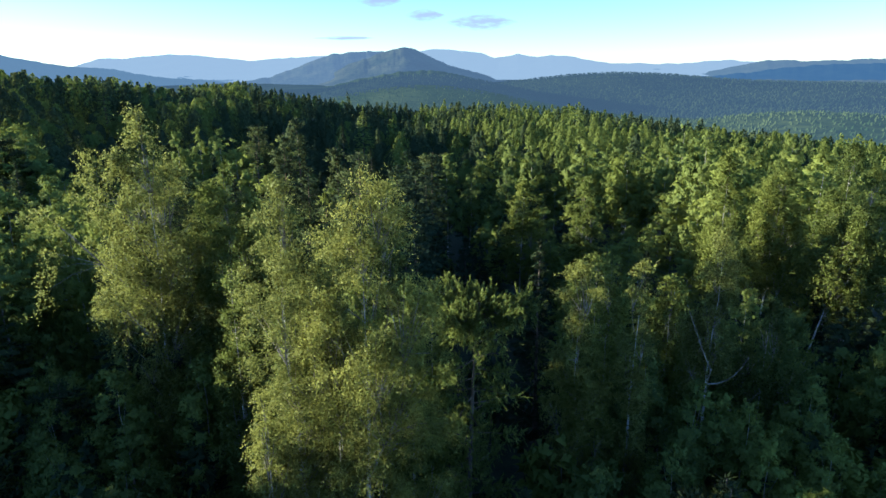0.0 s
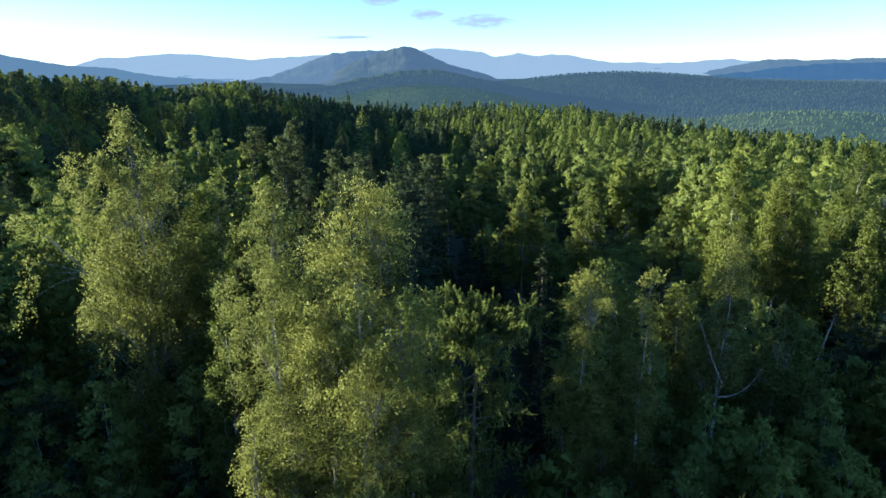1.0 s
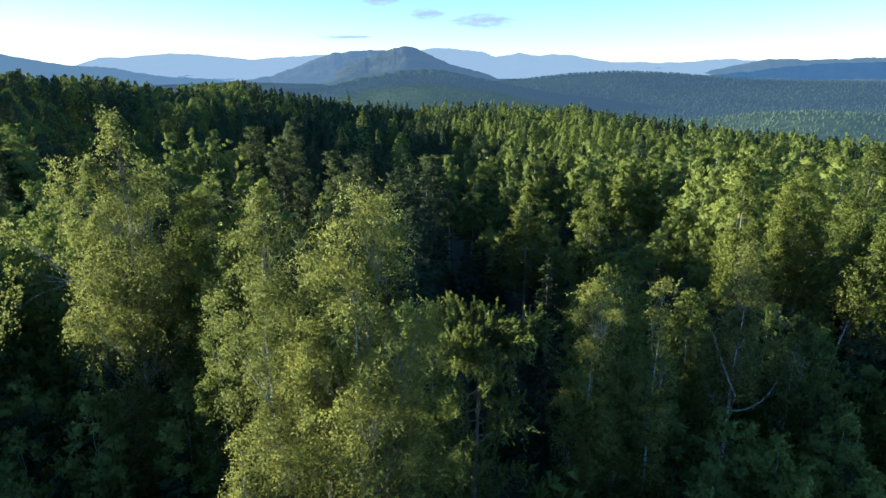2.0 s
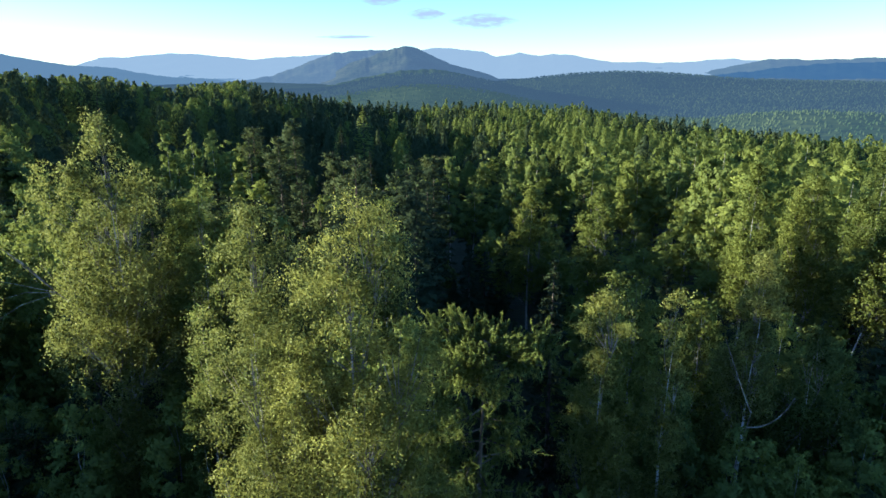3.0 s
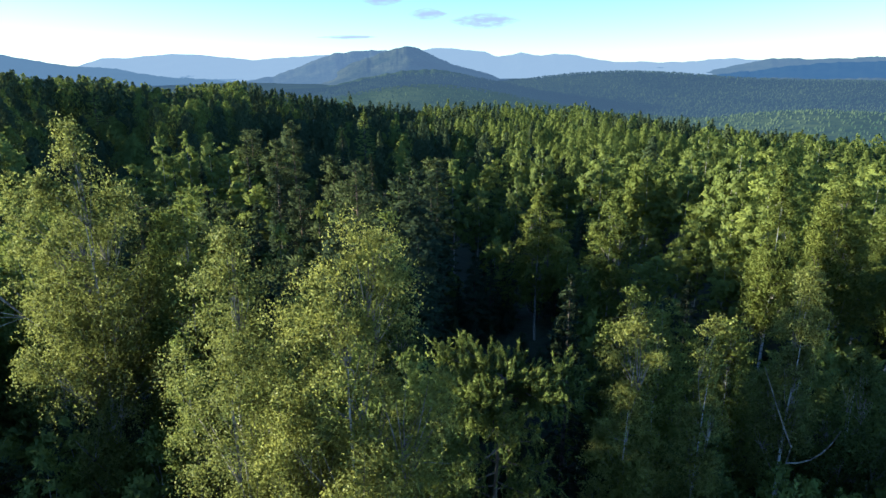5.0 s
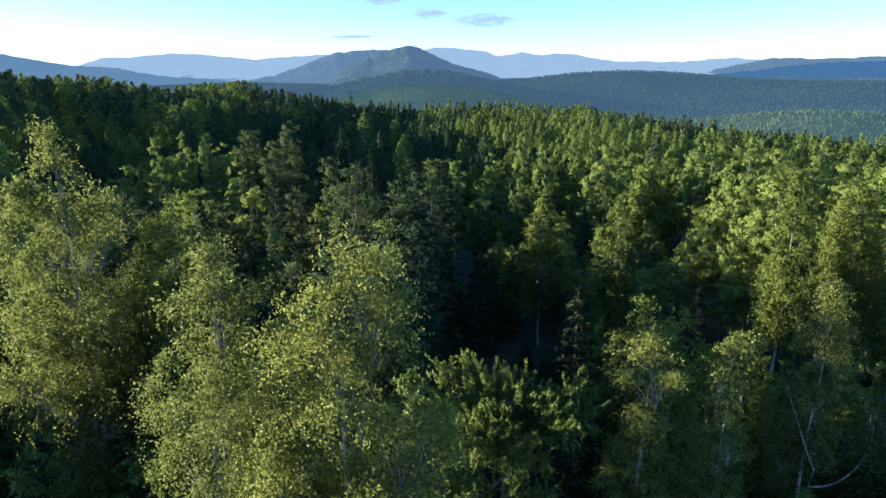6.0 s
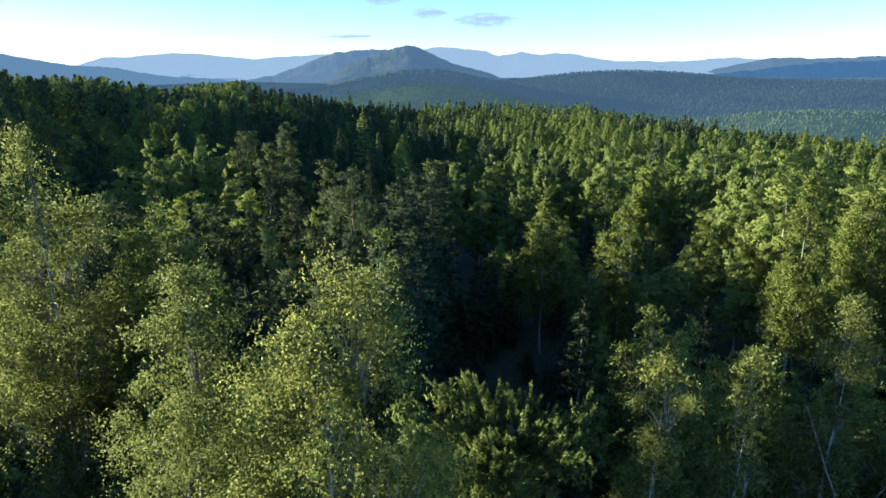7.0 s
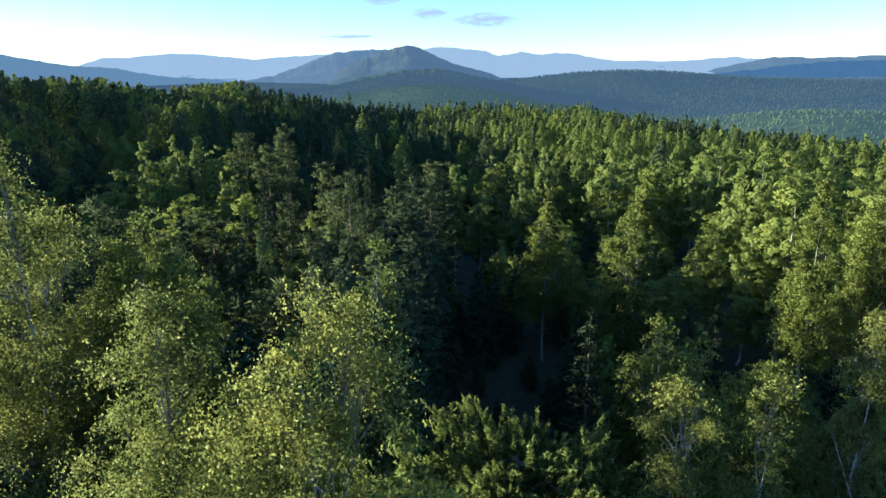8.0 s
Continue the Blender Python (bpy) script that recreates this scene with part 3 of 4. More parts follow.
near_birch(14, -13.9, 28.0, 22.3, 3.3, "tall old birch with long drooping sunlit branches", low=0.4, count=112000, size=0.082, tri=True, limbs=30, droop=1.6,
           lobes=[(0, 0, 0.86, 1.0, 0.18), (0, 0, 0.52, 0.97, 0.36), (-0.35, -0.1, 0.5, 0.93, 0.40), (-0.82, -0.1, 0.62, 0.925, 0.20), (0.3, 0.15, 0.5, 0.90, 0.36), (-0.15, -0.45, 0.48, 0.82, 0.42), (0.1, 0.5, 0.48, 0.86, 0.42), (-0.4, 0.5, 0.5, 0.88, 0.4),
                  (-0.6, 0.1, 0.49, 0.78, 0.32), (0.45, -0.2, 0.48, 0.76, 0.36), (-0.9, -0.95, 0.64, 0.83, 0.2), (-0.1, -0.1, 0.12, 0.46, 0.45), (0.05, -0.4, 0.15, 0.47, 0.5), (0.35, -0.25, 0.15, 0.47, 0.4)])
near_birch(15, -10.7, 29.3, 19.3, 2.8, "birch with a dull green crown in half shade", low=0.34, count=76000, size=0.084, tri=True, limbs=18, droop=1.3,
           lobes=[(0, 0, 0.5, 1.0, 0.48), (0.45, 0, 0.45, 0.93, 0.44), (-0.4, 0.1, 0.45, 0.95, 0.44), (0.1, -0.45, 0.4, 0.88, 0.5), (0.3, 0.4, 0.4, 0.9, 0.44), (0.65, -0.1, 0.35, 0.78, 0.4), (-0.3, -0.3, 0.35, 0.8, 0.45)])
near_birch(80, -11.6, 34.6, 15.8, 2.3, "shaded birch with a full crown behind taller birches", low=0.3, count=30000, size=0.1, tri=True, limbs=12)
near_birch(81, -14.8, 37.8, 16.0, 2.5, "shaded birch with a full crown at the dark slope's foot", low=0.3, count=30000, size=0.1, tri=True, limbs=12)
near_birch(17, 6.2, 24.4, 15.9, 1.9, "round-topped young birch with a sunlit top", low=0.22, count=66000, size=0.066, tri=True, limbs=14, droop=0.7,
           lobes=[(0.02, 0, 0.85, 1.0, 0.46), (-0.05, 0.1, 0.4, 0.87, 0.4), (-0.4, 0.1, 0.25, 0.76, 0.5), (0.35, 0.2, 0.25, 0.80, 0.5), (0.1, -0.3, 0.2, 0.7, 0.6)])
near_birch(18, 8.2, 24.3, 16.15, 1.3, "young birch with a sunlit tip", low=0.3, count=32000, size=0.066, tri=True, limbs=10, droop=0.7,
           lobes=[(0, 0, 0.78, 1.0, 0.40), (0.25, 0.1, 0.3, 0.86, 0.5), (-0.2, 0.2, 0.25, 0.78, 0.6), (0.1, -0.3, 0.2, 0.7, 0.6)])
slim = near_birch(19, 13.0, 27.5, 16.6, 1.6, "slender birch whose top catches the sun, with a forked bare limb", low=0.55, count=36000, size=0.066, tri=True, limbs=12, droop=0.9,
           lobes=[(0, 0, 0.74, 1.0, 0.48), (0.1, 0.2, 0.55, 0.8, 0.6), (-0.5, 0.3, 0.5, 0.74, 0.5)])
q = np.linspace(0, 1, 6)[:, None]
for bend in (((12.0, 26.0, 4.6), (12.2, 25.9, 8.0), (12.6, 26.0, 10.0)), ((12.6, 26.0, 10.0), (12.2, 25.8, 10.6), (11.1, 25.9, 13.4)), ((12.5, 26.0, 9.3), (13.5, 25.6, 9.4), (14.2, 25.8, 10.8))):
    bend = np.array(bend) - np.array(slim.matrix_basis.translation)
    limb = (1 - q) ** 2 * bend[0] + 2 * q * (1 - q) * bend[1] + q ** 2 * bend[2]
    part("branch", *tube(limb, np.linspace(0.038, 0.014, 6), 5), BARK_TWIG, slim, "pale crooked bare limb", True)
near_birch(20, 16.8, 29.0, 12.4, 2.9, "shaded birch with crooked pale limbs", low=0.28, count=38000, size=0.1, tri=True, limbs=14)
near_birch(21, 25.4, 39.8, 13.4, 2.2, "shaded birch with a tall bare white trunk", low=0.6, count=16000, size=0.11, tri=True, limbs=9, lean=(2.6, 0))
near_birch(22, 24.8, 28.5, 11.6, 2.6, "shaded birch at the wood's edge", low=0.3, count=34000, size=0.1, tri=True, limbs=12)
near_birch(41, 12.6, 31.2, 13.0, 2.6, "shaded birch with a full dark crown", low=0.28, count=34000, size=0.1, tri=True, limbs=12)
near_birch(42, -9.0, 24.2, 16.2, 1.4, "young green birch between two taller ones", tri=True, low=0.2, count=42000, size=0.08, limbs=12, droop=0.6)
near_birch(45, 8.5, 29.2, 14.9, 2.3, "full-crowned birch in shade behind a younger one", tri=True, low=0.2, count=36000, size=0.09, limbs=12, droop=0.7)
near_birch(46, 9.6, 36.0, 12.8, 2.4, "shaded birch at the edge of the hollow", tri=True, low=0.25, count=26000, size=0.11, limbs=12)
near_birch(47, 15.0, 36.5, 10.4, 2.6, "shaded birch in front of the sunlit row", tri=True, low=0.25, count=24000, size=0.115, limbs=12)
# Added behind the tall birches to keep sun off the trees at right.
for k, (x, y, zt, R) in enumerate(((-6.3, 23.6, 15.4, 1.9), (-3.4, 23.3, 16.0, 1.8), (-3.6, 25.4, 15.4, 1.9), (-0.7, 24.2, 15.2, 2.0), (-1.2, 22.2, 15.8, 1.7), (-5.0, 27.0, 16.6, 2.0))):
    near_birch(60 + k, x, y, zt, R, "birch added close behind taller birches to cast shade", tri=True, detail=False, low=0.2, count=15000, size=0.15, limbs=8, droop=0.8)
near_birch(48, -2.9, 30.0, 18.9, 1.8, "birch half in shade behind taller birches", tri=True, low=0.3, count=30000, size=0.09, limbs=14, droop=1.0)
# Spruces added to block the low sun and darken the hollow.
for k, (x, y, zt, R) in enumerate(((-7.6, 29.6, 17.0, 2.0), (-5.0, 32.2, 18.0, 2.4), (-3.2, 34.4, 17.0, 2.2), (-6.0, 36.2, 17.4, 2.3), (-5.6, 39.5, 17.2, 2.4), (-4.0, 42.4, 17.0, 2.4), (-6.2, 45.0, 17.4, 2.4), (-4.4, 48.0, 17.0, 2.5), (-6.6, 57.0, 16.6, 2.4), (-4.6, 61.5, 16.2, 2.4), (-2.4, 52.0, 16.8, 2.5), (-3.4, 56.4, 16.6, 2.5), (-1.8, 60.0, 16.0, 2.4), (-3.0, 65.0, 16.2, 2.5), (-1.4, 69.0, 15.8, 2.4), (-4.2, 73.0, 16.0, 2.5), (-2.2, 45.2, 16.6, 2.4), (-7.8, 49.0, 17.0, 2.4), (-2.6, 39.4, 16.4, 2.3), (-5.6, 53.2, 16.8, 2.4))):
    zt = 14.2 if y > 38 else zt - 1.6
    placed.append((x, y, R))
    stand(conifer(75 + k, height(x, y, zt), R, count=7000, size=0.32, tri=True, taper=0.42, gaps=0.05), x, y, "dark spruce added close behind the tall birches to cast shade", "tree", 0, "conifers of the wood")
near_birch(23, 19.4, 42.0, 17.9, 1.75, "sunlit birch with a bright yellow-green crown and a white trunk", low=0.42, count=46000, size=0.105, tri=True, limbs=14)
near_birch(24, 24.2, 44.0, 17.2, 2.6, "sunlit birch with a bright yellow-green crown", low=0.42, count=46000, size=0.105, tri=True, limbs=12)
near_birch(25, 28.8, 41.0, 17.3, 2.8, "sunlit birch with a bright yellow-green crown", low=0.3, count=46000, size=0.105, tri=True, limbs=12)
near_birch(26, 33.0, 50.0, 17.8, 2.9, "sunlit birch with a bright yellow-green crown", low=0.3, count=46000, size=0.105, tri=True, limbs=12)
near_birch(27, 11.05, 47.8, 15.5, 1.9, "rounded birch half in shade", low=0.25, count=30000, size=0.115, tri=True, limbs=12, droop=0.6)
near_birch(28, 7.4, 57.0, 13.6, 2.3, "rounded yellowish birch half in shade", low=0.25, count=30000, size=0.115, tri=True, limbs=10, droop=0.6)

placed.append((0.9, 22.3, 2.6))
stand(larch(31, height(1.0, 22.3, 16.55), 2.6), 0.9, 22.3,
      "flat-topped larch with upright bright green shoots", "tree", 0, GC)
for sd, x, y, zt, R, lab in ((32, -12.2, 55.0, 14.8, 1.2, "slim pine with a small flat crown"), (33, -7.1, 51.5, 17.4, 1.7, "bushy pine with sunlit tufts"),
                             (50, -20.9, 89.0, 17.2, 1.5, "pine with a sunlit crown over the dark wood"), (51, -29.2, 99.0, 15.4, 1.8, "pine with loose sunlit tufts"),
                             (52, -19.2, 75.0, 16.6, 1.6, "broad pine with layered tufts"), (53, -11.7, 67.0, 15.8, 1.2, "pine with a pale pointed top")):
    placed.append((x, y, R))
    stand(pine(sd, height(x, y, zt), R, 0.4, 9000, 0.18 if y < 60 else 0.24), x, y, lab, "tree", 0, GC)
for sd, x, y, zt, R, lab in ((43, 5.4, 32.5, 14.6, 2.2, "dark shaded spruce behind a larch"), (44, 14.0, 40.6, 11.4, 2.0, "low shaded spruce among birches"), (34, -13.8, 54.3, 16.3, 1.7, "spruce with layered boughs lit on one side"),
                             (35, -4.9, 150.0, 12.4, 2.0, "tall narrow spruce rising above the wood"), (36, -77.2, 145.0, 20.1, 4.6, "broad bright green larch on the dark slope"),
                             (37, -10.5, 90.0, 12.2, 2.1, "spruce with a pale pointed tip"), (38, -4.1, 67.5, 13.6, 1.4, "narrow spruce with drooping boughs"), (39, -23.5, 78.0, 15.8, 1.3, "slim shaded spruce on the wooded slope"),
                             (40, -70.6, 200.0, 17.4, 2.4, "pointed spruce on the slope's end"), (54, -19.6, 153.0, 14.5, 4.2, "broad bright green larch above the wood"), (55, 44.8, 170.0, 10.8, 3.6, "big dark spruce among sunlit birches"),
                             (56, -18.4, 114.0, 14.0, 2.0, "spruce with a sunlit top"), (57, -13.8, 40.0, 17.2, 1.0, "narrow young spruce with a lit tip")):
    placed.append((x, y, R))
    bright = R > 4
    stand(conifer(sd, height(x, y, zt), R, "larch_tree" if bright else "spruce_tree", LARCH if bright else SPRUCE, count=11000 if y > 90 else 9000, size=0.3 if y > 90 else 0.22, tri=True), x, y, lab, "tree", 0, GC)
for sd, x, y, zt, R, lab in ((70, -32.2, 75.0, 16.6, 1.8, "round birch with a lit top on the dark slope"), (71, -33.3, 85.0, 16.0, 2.0, "shaded birch on the slope"), (72, -30.4, 85.0, 16.0, 2.1, "birch with a lit top on the slope"),
                             (73, 0.5, 78.0, 13.3, 1.8, "pale birch at the edge of the dark hollow"), (74, 11.3, 104.0, 13.8, 2.8, "full sunlit birch above the wood"), (66, 27.5, 128.0, 10.0, 2.8, "sunlit birch with a rounded top"),
                             (67, 20.8, 92.0, 9.9, 2.2, "birch lit on one side"), (68, 28.6, 80.0, 15.0, 2.9, "tall sunlit birch with a wide crown"), (69, 59.4, 107.0, 12.5, 3.4, "sunlit birch with a wide crown"), (58, 30.0, 70.0, 15.4, 2.9, "tall sunlit birch with a wide crown"),
                             (59, 7.9, 80.0, 11.2, 2.3, "birch half in shade")):
    near_birch(sd, x, y, zt, R, lab, tri=True, detail=False, low=0.25, count=9000, size=0.21, limbs=9, droop=0.7)

# ---- the wood around, repeats of a few grown forms ----
FORMS = {
    "birch": (4, lambda k: birch(101 + k, 15, 2.4 + 0.3 * k, 0.22, 13000, 0.17, 10, 0.8, detail=False, tri=True, leaf=BIRCH_GREEN)),
    "birch_mid": (4, lambda k: birch(181 + k, 15, 2.4 + 0.3 * k, 0.22, 10000, 0.195, 8, 0.8, detail=False, tri=True, leaf=BIRCH_GREEN)),
    "birch_far": (4, lambda k: birch(111 + k, 15, 2.5 + 0.3 * k, 0.25, 6600, 0.25, 5, 0.7, detail=False, tri=True, leaf=BIRCH_GREEN)),
    "birch_low": (2, lambda k: birch(161 + k, 15, 3.0, 0.15, 1300, 0.58, 4, 0.7, detail=False, tri=True, leaf=BIRCH_GREEN)),
    "spruce": (3, lambda k: conifer(121 + k, 15, 1.8 + 0.3 * k, count=10000, size=0.29, tri=True)),
    "spruce_mid": (3, lambda k: conifer(125 + k, 15, 1.8 + 0.3 * k, count=7500, size=0.34, tri=True)),
    "spruce_far": (3, lambda k: conifer(131 + k, 15, 1.8 + 0.3 * k, count=5400, size=0.40, tri=True, per=5)),
    "spruce_low": (2, lambda k: conifer(171 + k, 15, 2.8, count=1300, size=0.9, tri=True, per=4)),
    "pine": (3, lambda k: pine(141 + k, 15, 2.0 + 0.3 * k, 0.35, 8000, 0.30, 26, True)),
    "pine_mid": (3, lambda k: pine(145 + k, 15, 2.0 + 0.3 * k, 0.35, 5000, 0.38, 24, True)),
    "pine_far": (2, lambda k: pine(151 + k, 15, 2.2 + 0.3 * k, 0.35, 2800, 0.52, 20, True)),
}
grown = {}
LABEL = {"birch": "leafy birch among the wood's trees", "spruce": "dark green spruce among the wood's trees", "pine": "pine with tufted crown among the wood's trees"}


def plant(kind, k, x, y, h, wide, turn):
    """A tree of the wood: the first of each form is grown, the others are copies of it, turned and stretched."""
    base = kind.split("_")[0]
    count, grow = FORMS[kind]
    key = (kind, k % count)
    m = pose(x, y, float(ground_z(x, y)) - 0.1, 0, 0, turn) @ Matrix.Diagonal((h / 15 * wide, h / 15 * wide, h / 15, 1))
    if key in grown:
        ob = copy_thing(grown[key], Matrix.Identity(4))
        ob.matrix_basis = m
    else:
        ob = grown[key] = grow(k % count)
        ob.matrix_basis = m
    return tagged(ob, LABEL[base], "tree", GB if base == "birch" else GC)


rng = np.random.default_rng(5)
far_and_unseen_spots = []
CELL = 4.5


def patch(x, y, size, seed):
    """Slow variation over the wood, about 0 to 1."""
    return 0.5 + 0.9 * noise.noise(Vector((x / size, y / size, seed)))


for gx in range(-58, 57):
    for gy in range(-14, 78):
        x, y = (gx + rng.uniform(-0.48, 0.48)) * CELL, (gy + rng.uniform(-0.48, 0.48)) * CELL
        u, v, w, h0 = rng.random(4)
        r, b = math.hypot(x, y), math.degrees(math.atan2(x, y))
        if r > 112 and abs(b) < 39:
            continue
        inview = abs(b) < (46 if r < 70 else 39)
        if r > 345 or (not inview and (x > 14 or y < -22 or r > (160 if y > 28 else 110))):
            continue
        if any((x - px) ** 2 + (y - py) ** 2 < (0.7 * pr + 1.0) ** 2 for px, py, pr in placed):
            continue
        if w < 0.06 + 0.2 * (patch(x, y, 14, 3.3) < 0.25):
            continue
        h = 8.5 + 4.5 * patch(x, y, 22, 7.7) + 4.5 * h0 ** 1.5
        if u < 0.06:
            h *= 1.16
        if inview and y > 46 and (gx * 7 + gy * 13 + gx * gy) % 5 < 2:
            continue
        birchy = float(smooth(-12, 26, x - 0.03 * y)) * 0.80 + 0.12 + 0.3 * (patch(x, y, 35, 1.2) - 0.5)
        if x < -22:
            birchy += 0.4
        if x > 16 + 0.12 * y and r < 75:
            h += 1.5
        if inview and y < 46:
            if y < 13:
                continue
            h = 6.0 + 4.0 * h0
            if x < -9 and y > 21:
                h = 7.0 + 2.0 * h0 + (6.0 if y > 35 else 0)
        elif inview and y < 60 and 3 < x < 0.45 * y:
            h = 6.5 + 2.0 * h0
        elif inview and 60 <= y < 78 and 3 < x < 0.38 * y:
            h = 7.0 + 2.5 * h0
        elif inview and y >= 78 and 3 < x < 0.28 * y and u > 0.25:
            h = 8.0 + 2.5 * h0
        elif inview and x < -22:
            h = 12.5 + 3.5 * h0
        elif inview and x < 12:
            h = 11.0 + 3.0 * h0 if u < (0.45 if x < 0 else 0.15) else 6.5 + 2.5 * h0
        elif not inview and r < 13:
            continue
        if inview and y > 34 and y < 64 and -17 < x < -6.5:
            continue
        if inview and 24 < y < 56 and -6.5 < x < 6.5:
            h = 3.0 + 1.8 * h0
        # Left strip, mostly unseen: heights follow the sun's slope to set shade.
        if x < -8 and 10 < y < 33 - 0.05 * x and r < 80 and not (inview and y > 34):
            h = 8.5 * (0.8 + 0.2 * h0) if x > -24 else 10.2 - 0.181 * (x + 14) + 1.2 * h0 - float(ground_z(x, y))
        # Unseen trees cut low here so that sun reaches the slope.
        if not inview and y > 42 and x < -55:
            h *= 0.35
        if inview and r > 60:
            h *= 1 - 0.28 * math.exp(-((b + 28) / 4) ** 2)
        base = "birch" if v < birchy else ("spruce" if h0 < 0.8 else "pine")
        if not inview:
            far_and_unseen_spots.append((base, x, y, h))
            continue
        kind = base + ("_low" if inview and y < 46 and h < 9 and base != "pine" else "" if r < 60 else "_mid" if r < 82 else "_far")
        plant(kind, int(w * 60), x, y, h, (0.85 + 0.5 * u) * (15 / max(h, 11)) ** 0.5 * (1.4 if y > 46 and base != "spruce" else 1.1), 360 * w)


# Dense stand added so that its shadow covers the trees right of it.
for k in range(36):
    x, y = -14.5 + 2.6 * (k % 3) + rng.uniform(-0.9, 0.9), 36.0 + 2.3 * (k // 3) + rng.uniform(-0.8, 0.8)
    if all((x - px) ** 2 + (y - py) ** 2 > 4 for px, py, pr in placed):
        plant("spruce_mid" if k % 5 < 3 else "pine_mid" if k % 5 == 3 else "birch_mid", k, x, y, 11.2 + 2.2 * rng.random(), 1.1, 40 * k)
for x, y, h in ((-13.5, 21.5, 8.5), (-10.5, 19.5, 8.0), (-17.0, 22.5, 8.5), (-8.5, 17.0, 7.5), (-12.0, 17.0, 7.0), (-15.5, 18.5, 7.5), (5.5, 17.5, 7.0), (9.5, 18.0, 7.5), (14.0, 18.5, 8.0), (18.5, 20.5, 8.5), (3.0, 19.0, 7.5), (22.0, 22.5, 9.0), (-15.2, 25.2, 10.6), (-11.6, 26.4, 10.8), (-18.8, 25.6, 8.8), (-21.5, 29.5, 8.8), (17.2, 25.5, 10.0), (12.8, 24.8, 9.5), (20.0, 24.0, 6.5), (24.5, 30.0, 11.0), (10.0, 27.5, 11.0), (9.2, 21.0, 9.4), (13.2, 21.2, 9.4), (16.4, 22.2, 9.0), (23.4, 25.2, 10.0), (27.5, 28.6, 11.0), (29.6, 33.2, 12.0), (17.6, 33.4, 11.4), (6.2, 20.4, 9.0), (11.2, 24.2, 10.4)):
    plant("birch", int(abs(x * 10)), x, y, h, 1.35, x * 50)

for gx in range(-14, 15):
    for gy in range(3, 21):
        x, y = (gx + rng.uniform(-0.45, 0.45)) * 3.2, (gy + rng.uniform(-0.45, 0.45)) * 3.2
        u, w, h0 = rng.random(3)
        if abs(math.degrees(math.atan2(x, y))) > 46 or (y > 47 and not -7 < x < 17) or any((x - px) ** 2 + (y - py) ** 2 < 1.2 for px, py, pr in placed):
            continue
        hollow = -6.5 < x < 8 and 26 < y < 62
        plant("spruce_low" if hollow or u < 0.45 else "birch_low", int(w * 60), x, y, 2.2 + 2.0 * h0 if hollow else 4.5 + 4.0 * h0, 1.1 + 0.4 * w, 360 * w)


def far_tree(rng, base, x, y, h, n, size, wide):
    """One tree of the far wood or of the unseen wood added for shade: leafy blades laid like shingles over the outline
    of its kind.
    """
    f = rng.random(n) ** 0.75
    top = 0.75 if base == "spruce" else 0.35
    if base == "birch":
        rr, z = 1.75 * np.sin(np.pi * np.clip(0.14 + 0.82 * f, 0, 1)) ** 0.7, (0.3 + 0.7 * f) * h
    elif base == "spruce":
        rr, z = 1.75 * (1 - f) ** 0.75 + 0.2, (0.15 + 0.87 * f) * h
    else:
        rr, z = 1.7 * np.sin(np.pi * np.clip(0.2 + 0.75 * f, 0, 1)), (0.4 + 0.6 * f) * h
    a = rng.random(n) * 6.283
    bulge = np.sin(3 * a + h * 9 + 4 * f) + 0.6 * np.sin(5 * a + 11 * f + h * 5)
    q = wide * rr * rng.random(n) ** 0.3 * (0.82 + 0.16 * bulge)
    C = np.stack([x + q * np.cos(a), y + q * np.sin(a), float(ground_z(x, y)) + z], -1)
    out = np.stack([np.cos(a), np.sin(a), top + 0.9 * (f - 0.45) + 0.25 * bulge], -1)
    way = np.stack([0.35 * np.cos(a), 0.35 * np.sin(a), np.full(n, -0.9)], -1) + rng.normal(0, 0.3, (n, 3))
    return *leaves(rng, C, way, size, size * 0.7, True, out), facing(rng, out, 3, 0.16)


rng = np.random.default_rng(8)
FINE = 4.2
for gx in range(-54, 55):
    for gy in range(16, 84):
        x, y = (gx + rng.uniform(-0.48, 0.48)) * FINE, (gy + rng.uniform(-0.48, 0.48)) * FINE
        u, v, w, h0 = rng.random(4)
        r, b = math.hypot(x, y), math.degrees(math.atan2(x, y))
        if r < 112 or r > 350 or abs(b) > 38 or w < 0.05 + 0.15 * (patch(x, y, 14, 3.3) < 0.25):
            continue
        if any((x - px) ** 2 + (y - py) ** 2 < (0.7 * pr + 0.6) ** 2 for px, py, pr in placed):
            continue
        h = (6.8 + 4.0 * patch(x, y, 22, 7.7) + 4.0 * patch(x, y, 8, 2.9) + 4.0 * h0) * (1.14 if u < 0.06 else 1.0)
        if r < 185 and -19 < b < 3 and u > 0.2:
            h = 7.0 + 3.0 * h0
        if r > 150 and b < -17:
            h = 15.6 + 2.0 * patch(x, y, 22, 7.7) + 2.0 * h0
        if r < 175:
            h *= 1 - 0.4 * math.exp(-((b + 29) / 4) ** 2)
        birchy = float(smooth(-40, 26, x - 0.03 * y)) * 0.70 + 0.12 + 0.5 * (patch(x, y, 30, 1.2) - 0.5)
        if b < -17:
            birchy += 0.35
        if r > 235 and 12 < b < 28:
            birchy -= 0.6
        far_and_unseen_spots.append(("birch" if v < birchy else "spruce" if h0 < (0.25 if b < -17 else 0.45) else "pine", x, y, h))

heaps = {"birch": [], "conifer": []}
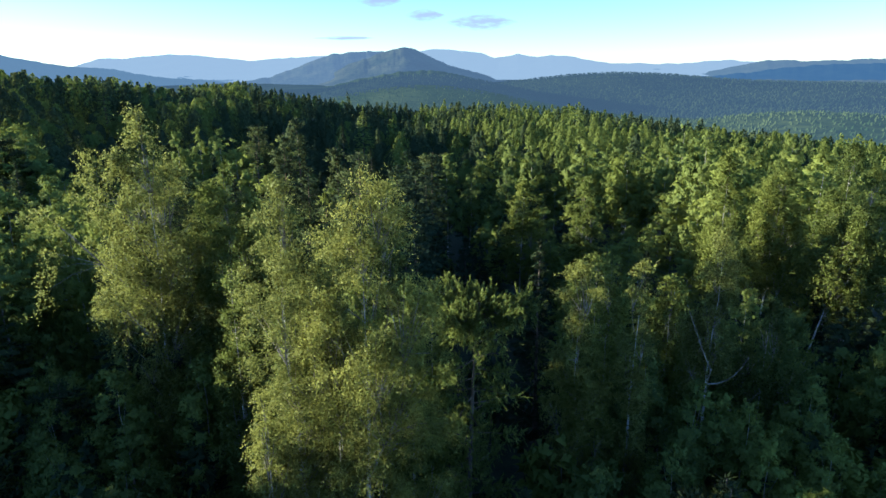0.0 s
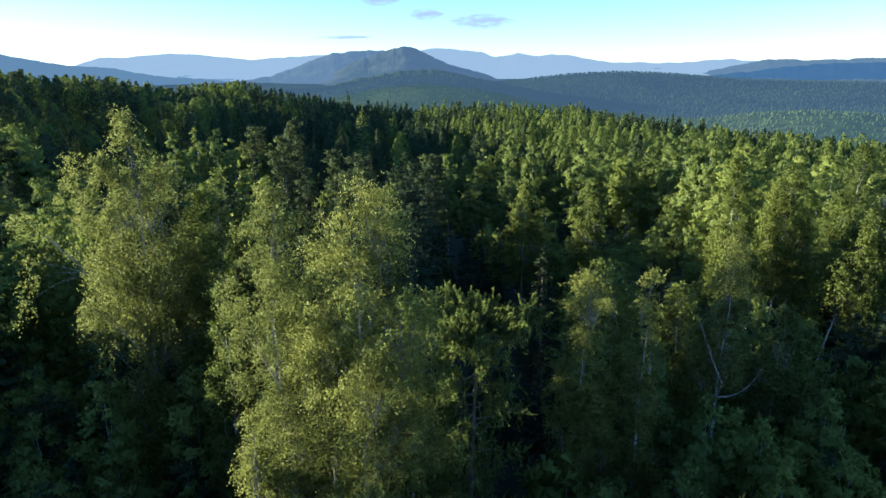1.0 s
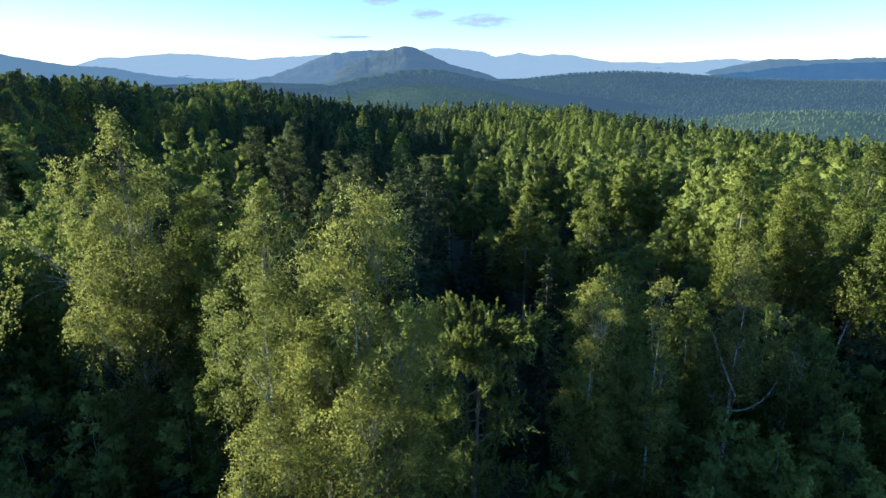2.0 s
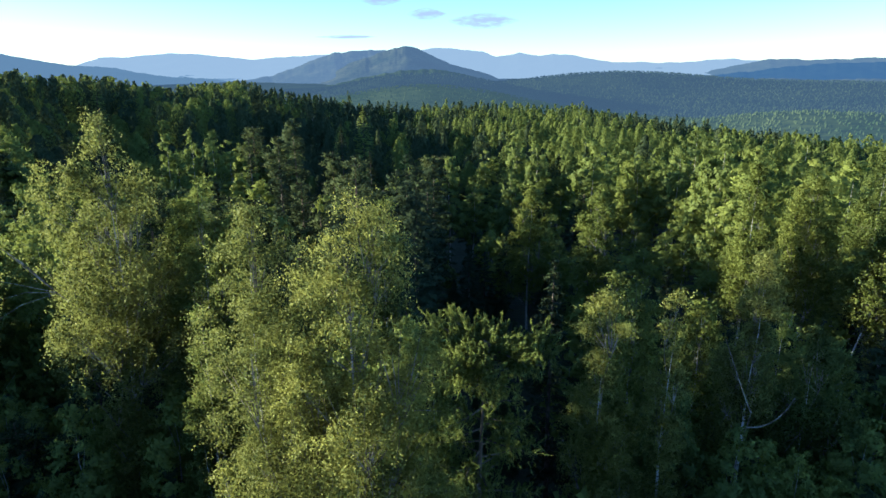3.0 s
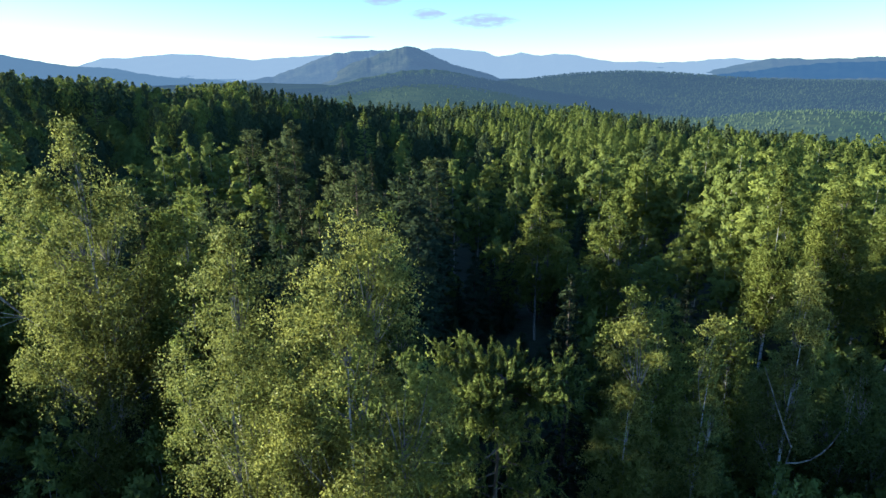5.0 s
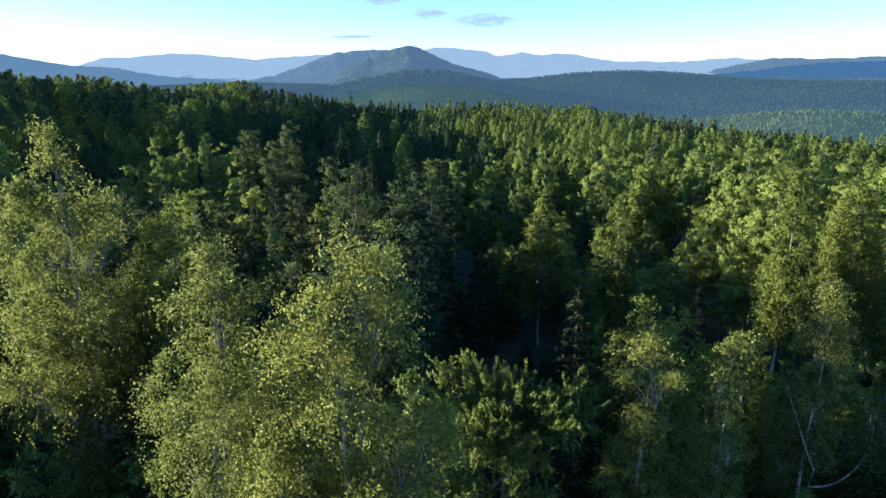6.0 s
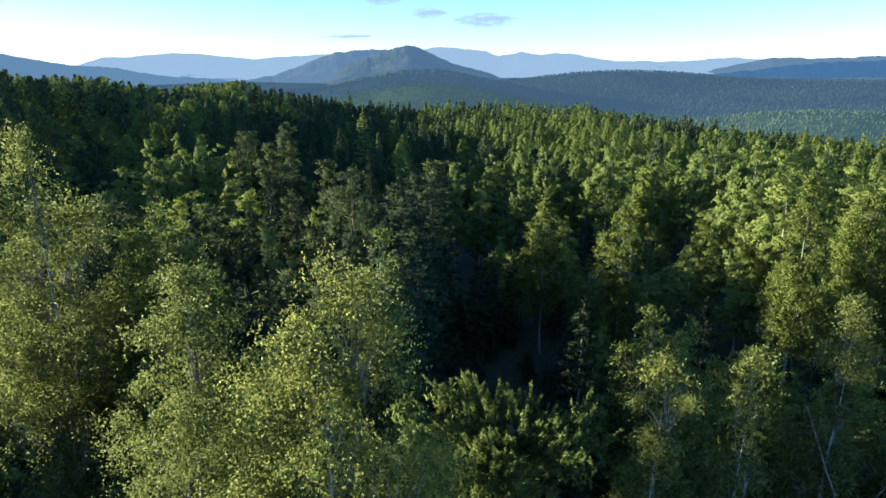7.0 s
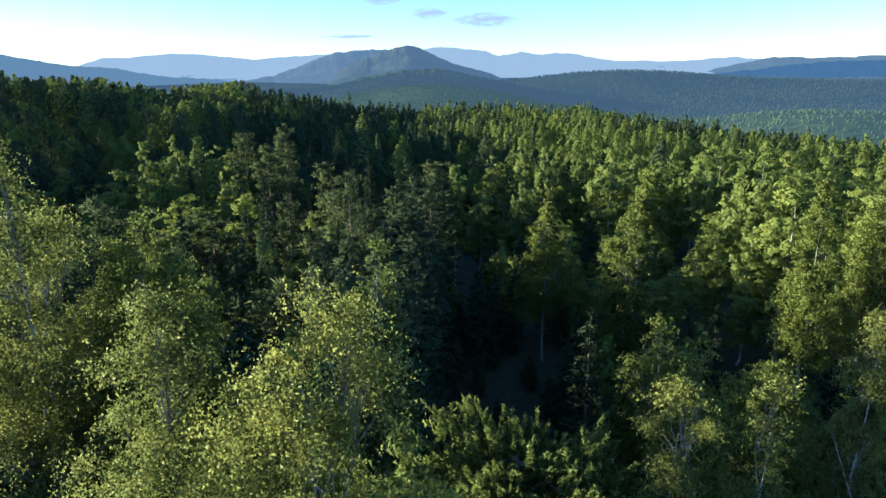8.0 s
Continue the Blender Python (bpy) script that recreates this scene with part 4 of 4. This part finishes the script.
for k, x, y, h in far_and_unseen_spots:
    r = math.hypot(x, y)
    n, size = (760, 0.42) if r < 165 else (250, 0.66) if r < 230 else (110, 0.86)
    # Trees out of view: coarse, added for the shade they cast.
    if r < 112 or abs(math.degrees(math.atan2(x, y))) > 38:
        n, size = 90, 1.4
    heaps["birch" if k == "birch" else "conifer"].append(far_tree(rng, k, x, y, h, n, size, rng.uniform(1.0, 1.6) * (1.3 if x < -0.3 * y else 1.0)))
for k, mat, label in (("birch", FAR_BIRCH, "distant sunlit birches of the wood on the shoulder, plus unseen ones for shade"), ("conifer", FAR_CONIFER, "distant dark conifers of the wood on the shoulder, plus unseen ones for shade")):
    tagged(new("far_wood", mesh_np("far_wood", *join([q[:2] for q in heaps[k]]), mat, True, np.concatenate([q[2] for q in heaps[k]]))), label, "forest", kind="stuff")

# woods on the valley's hills
n = 46000
b = rng.uniform(-40, 42, n)
d = 480 + (2500 - 480) * rng.random(n) ** 1.4
x, y = d * np.sin(np.radians(b)), d * np.cos(np.radians(b))
g = ground_z(x, y)
hh = np.where(d < 1150, 3.5, 5.0) * rng.uniform(0.75, 1.4, n)
wd = hh * rng.uniform(0.28, 0.5, n)
an = np.arange(4) * 2 * np.pi / 4
lowr = np.stack([x[:, None] + wd[:, None] * np.cos(an + 1), y[:, None] + wd[:, None] * np.sin(an + 1), (g + 0.3 * hh)[:, None] + rng.normal(0, 0.6, (n, 4))], -1)
tip = np.stack([x + rng.normal(0, 0.4, n), y, g + hh], -1)[:, None]
V = np.concatenate([lowr, tip], 1)
f1 = np.array([(4, k, (k + 1) % 4) for k in range(4)])
F = (np.arange(n)[:, None, None] * 5 + f1[None]).reshape(-1, 3)
near = np.repeat(d < 1150, 4)
for cut, mat, label in ((~near, HILL_WOOD, "far conifer woods with painted blue haze covering the valley's low hills"), (near, HILL_NEAR, "hazy green conifer woods on the valley's nearer hill")):
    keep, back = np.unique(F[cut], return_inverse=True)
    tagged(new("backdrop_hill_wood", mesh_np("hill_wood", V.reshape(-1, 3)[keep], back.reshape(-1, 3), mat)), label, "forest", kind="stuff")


# ---- small clouds over the horizon ----
def cloud_mat():
    m, n, l, out = material("cloud")
    tc, nz = n.new("ShaderNodeTexCoord"), n.new("ShaderNodeTexNoise")
    mp = n.new("ShaderNodeMapping")
    mp.inputs["Scale"].default_value = (0.012, 0.012, 0.05)
    l.new(tc.outputs["Object"], mp.inputs[0])
    nz.inputs["Scale"].default_value, nz.inputs["Detail"].default_value = 1.0, 5
    l.new(mp.outputs[0], nz.inputs["Vector"])
    uv = n.new("ShaderNodeAttribute")
    uv.attribute_name = "rim"
    mul = n.new("ShaderNodeMath")
    mul.operation = 'MULTIPLY'
    l.new(nz.outputs[0], mul.inputs[0]), l.new(uv.outputs["Fac"], mul.inputs[1])
    r = ramp(n, [(0.14, (0, 0, 0)), (0.50, (0.85, 0.85, 0.85))])
    l.new(mul.outputs[0], r.inputs[0])
    e, t, mx = n.new("ShaderNodeEmission"), n.new("ShaderNodeBsdfTransparent"), n.new("ShaderNodeMixShader")
    # The light on the cloud is painted as an even lilac-grey glow.
    e.inputs["Color"].default_value = (0.110, 0.116, 0.148, 1)
    l.new(r.outputs[0], mx.inputs[0]), l.new(t.outputs[0], mx.inputs[1]), l.new(e.outputs[0], mx.inputs[2])
    l.new(mx.outputs[0], out.inputs[0])
    return m


CLOUD = cloud_mat()


def cloud(bearing, rise, half_w, half_h, label):
    """A thin bank of cloud far off: a shallow glowing lens turned to the camera, densest in its middle."""
    nu, nv = 40, 16
    u, v = np.meshgrid(np.linspace(-1, 1, nu), np.linspace(-1, 1, nv), indexing="ij")
    bulge = np.sqrt(np.clip(1 - u ** 2, 0, 1) * np.clip(1 - v ** 2, 0, 1))
    V = np.stack([u * half_w, -bulge * half_h, v * half_h * (0.6 + 0.4 * np.cos(u * 2))], -1).reshape(-1, 3)
    i, j = np.meshgrid(np.arange(nu - 1), np.arange(nv - 1), indexing="ij")
    F = np.stack([i * nv + j, (i + 1) * nv + j, (i + 1) * nv + j + 1, i * nv + j + 1], -1).reshape(-1, 4)
    me = mesh_np("cloud", V, F, CLOUD, True)
    at = me.attributes.new("rim", 'FLOAT', 'POINT')
    at.data.foreach_set("value", (np.clip(1 - u ** 2 - v ** 2, 0, 1) ** 0.5).astype(np.float32).ravel())
    ob = new("backdrop_cloud", me)
    d = 4600
    ob.matrix_basis = pose(d * math.sin(radians(bearing)), d * math.cos(radians(bearing)), 24 + d * math.tan(radians(rise)), 0, 0, -bearing)
    return tagged(ob, label, "cloud", kind="structure")


cloud(3.3, 3.35, 260, 60, "small lilac-grey cloud bank over the mountains")
cloud(-1.6, 3.95, 150, 46, "small lilac-grey cloud wisp over the mountains")
cloud(-5.5, 5.1, 170, 50, "small lilac-grey cloud wisp over the mountains")
cloud(-8.5, 2.15, 230, 14, "faint thin streak of cloud above the peak")
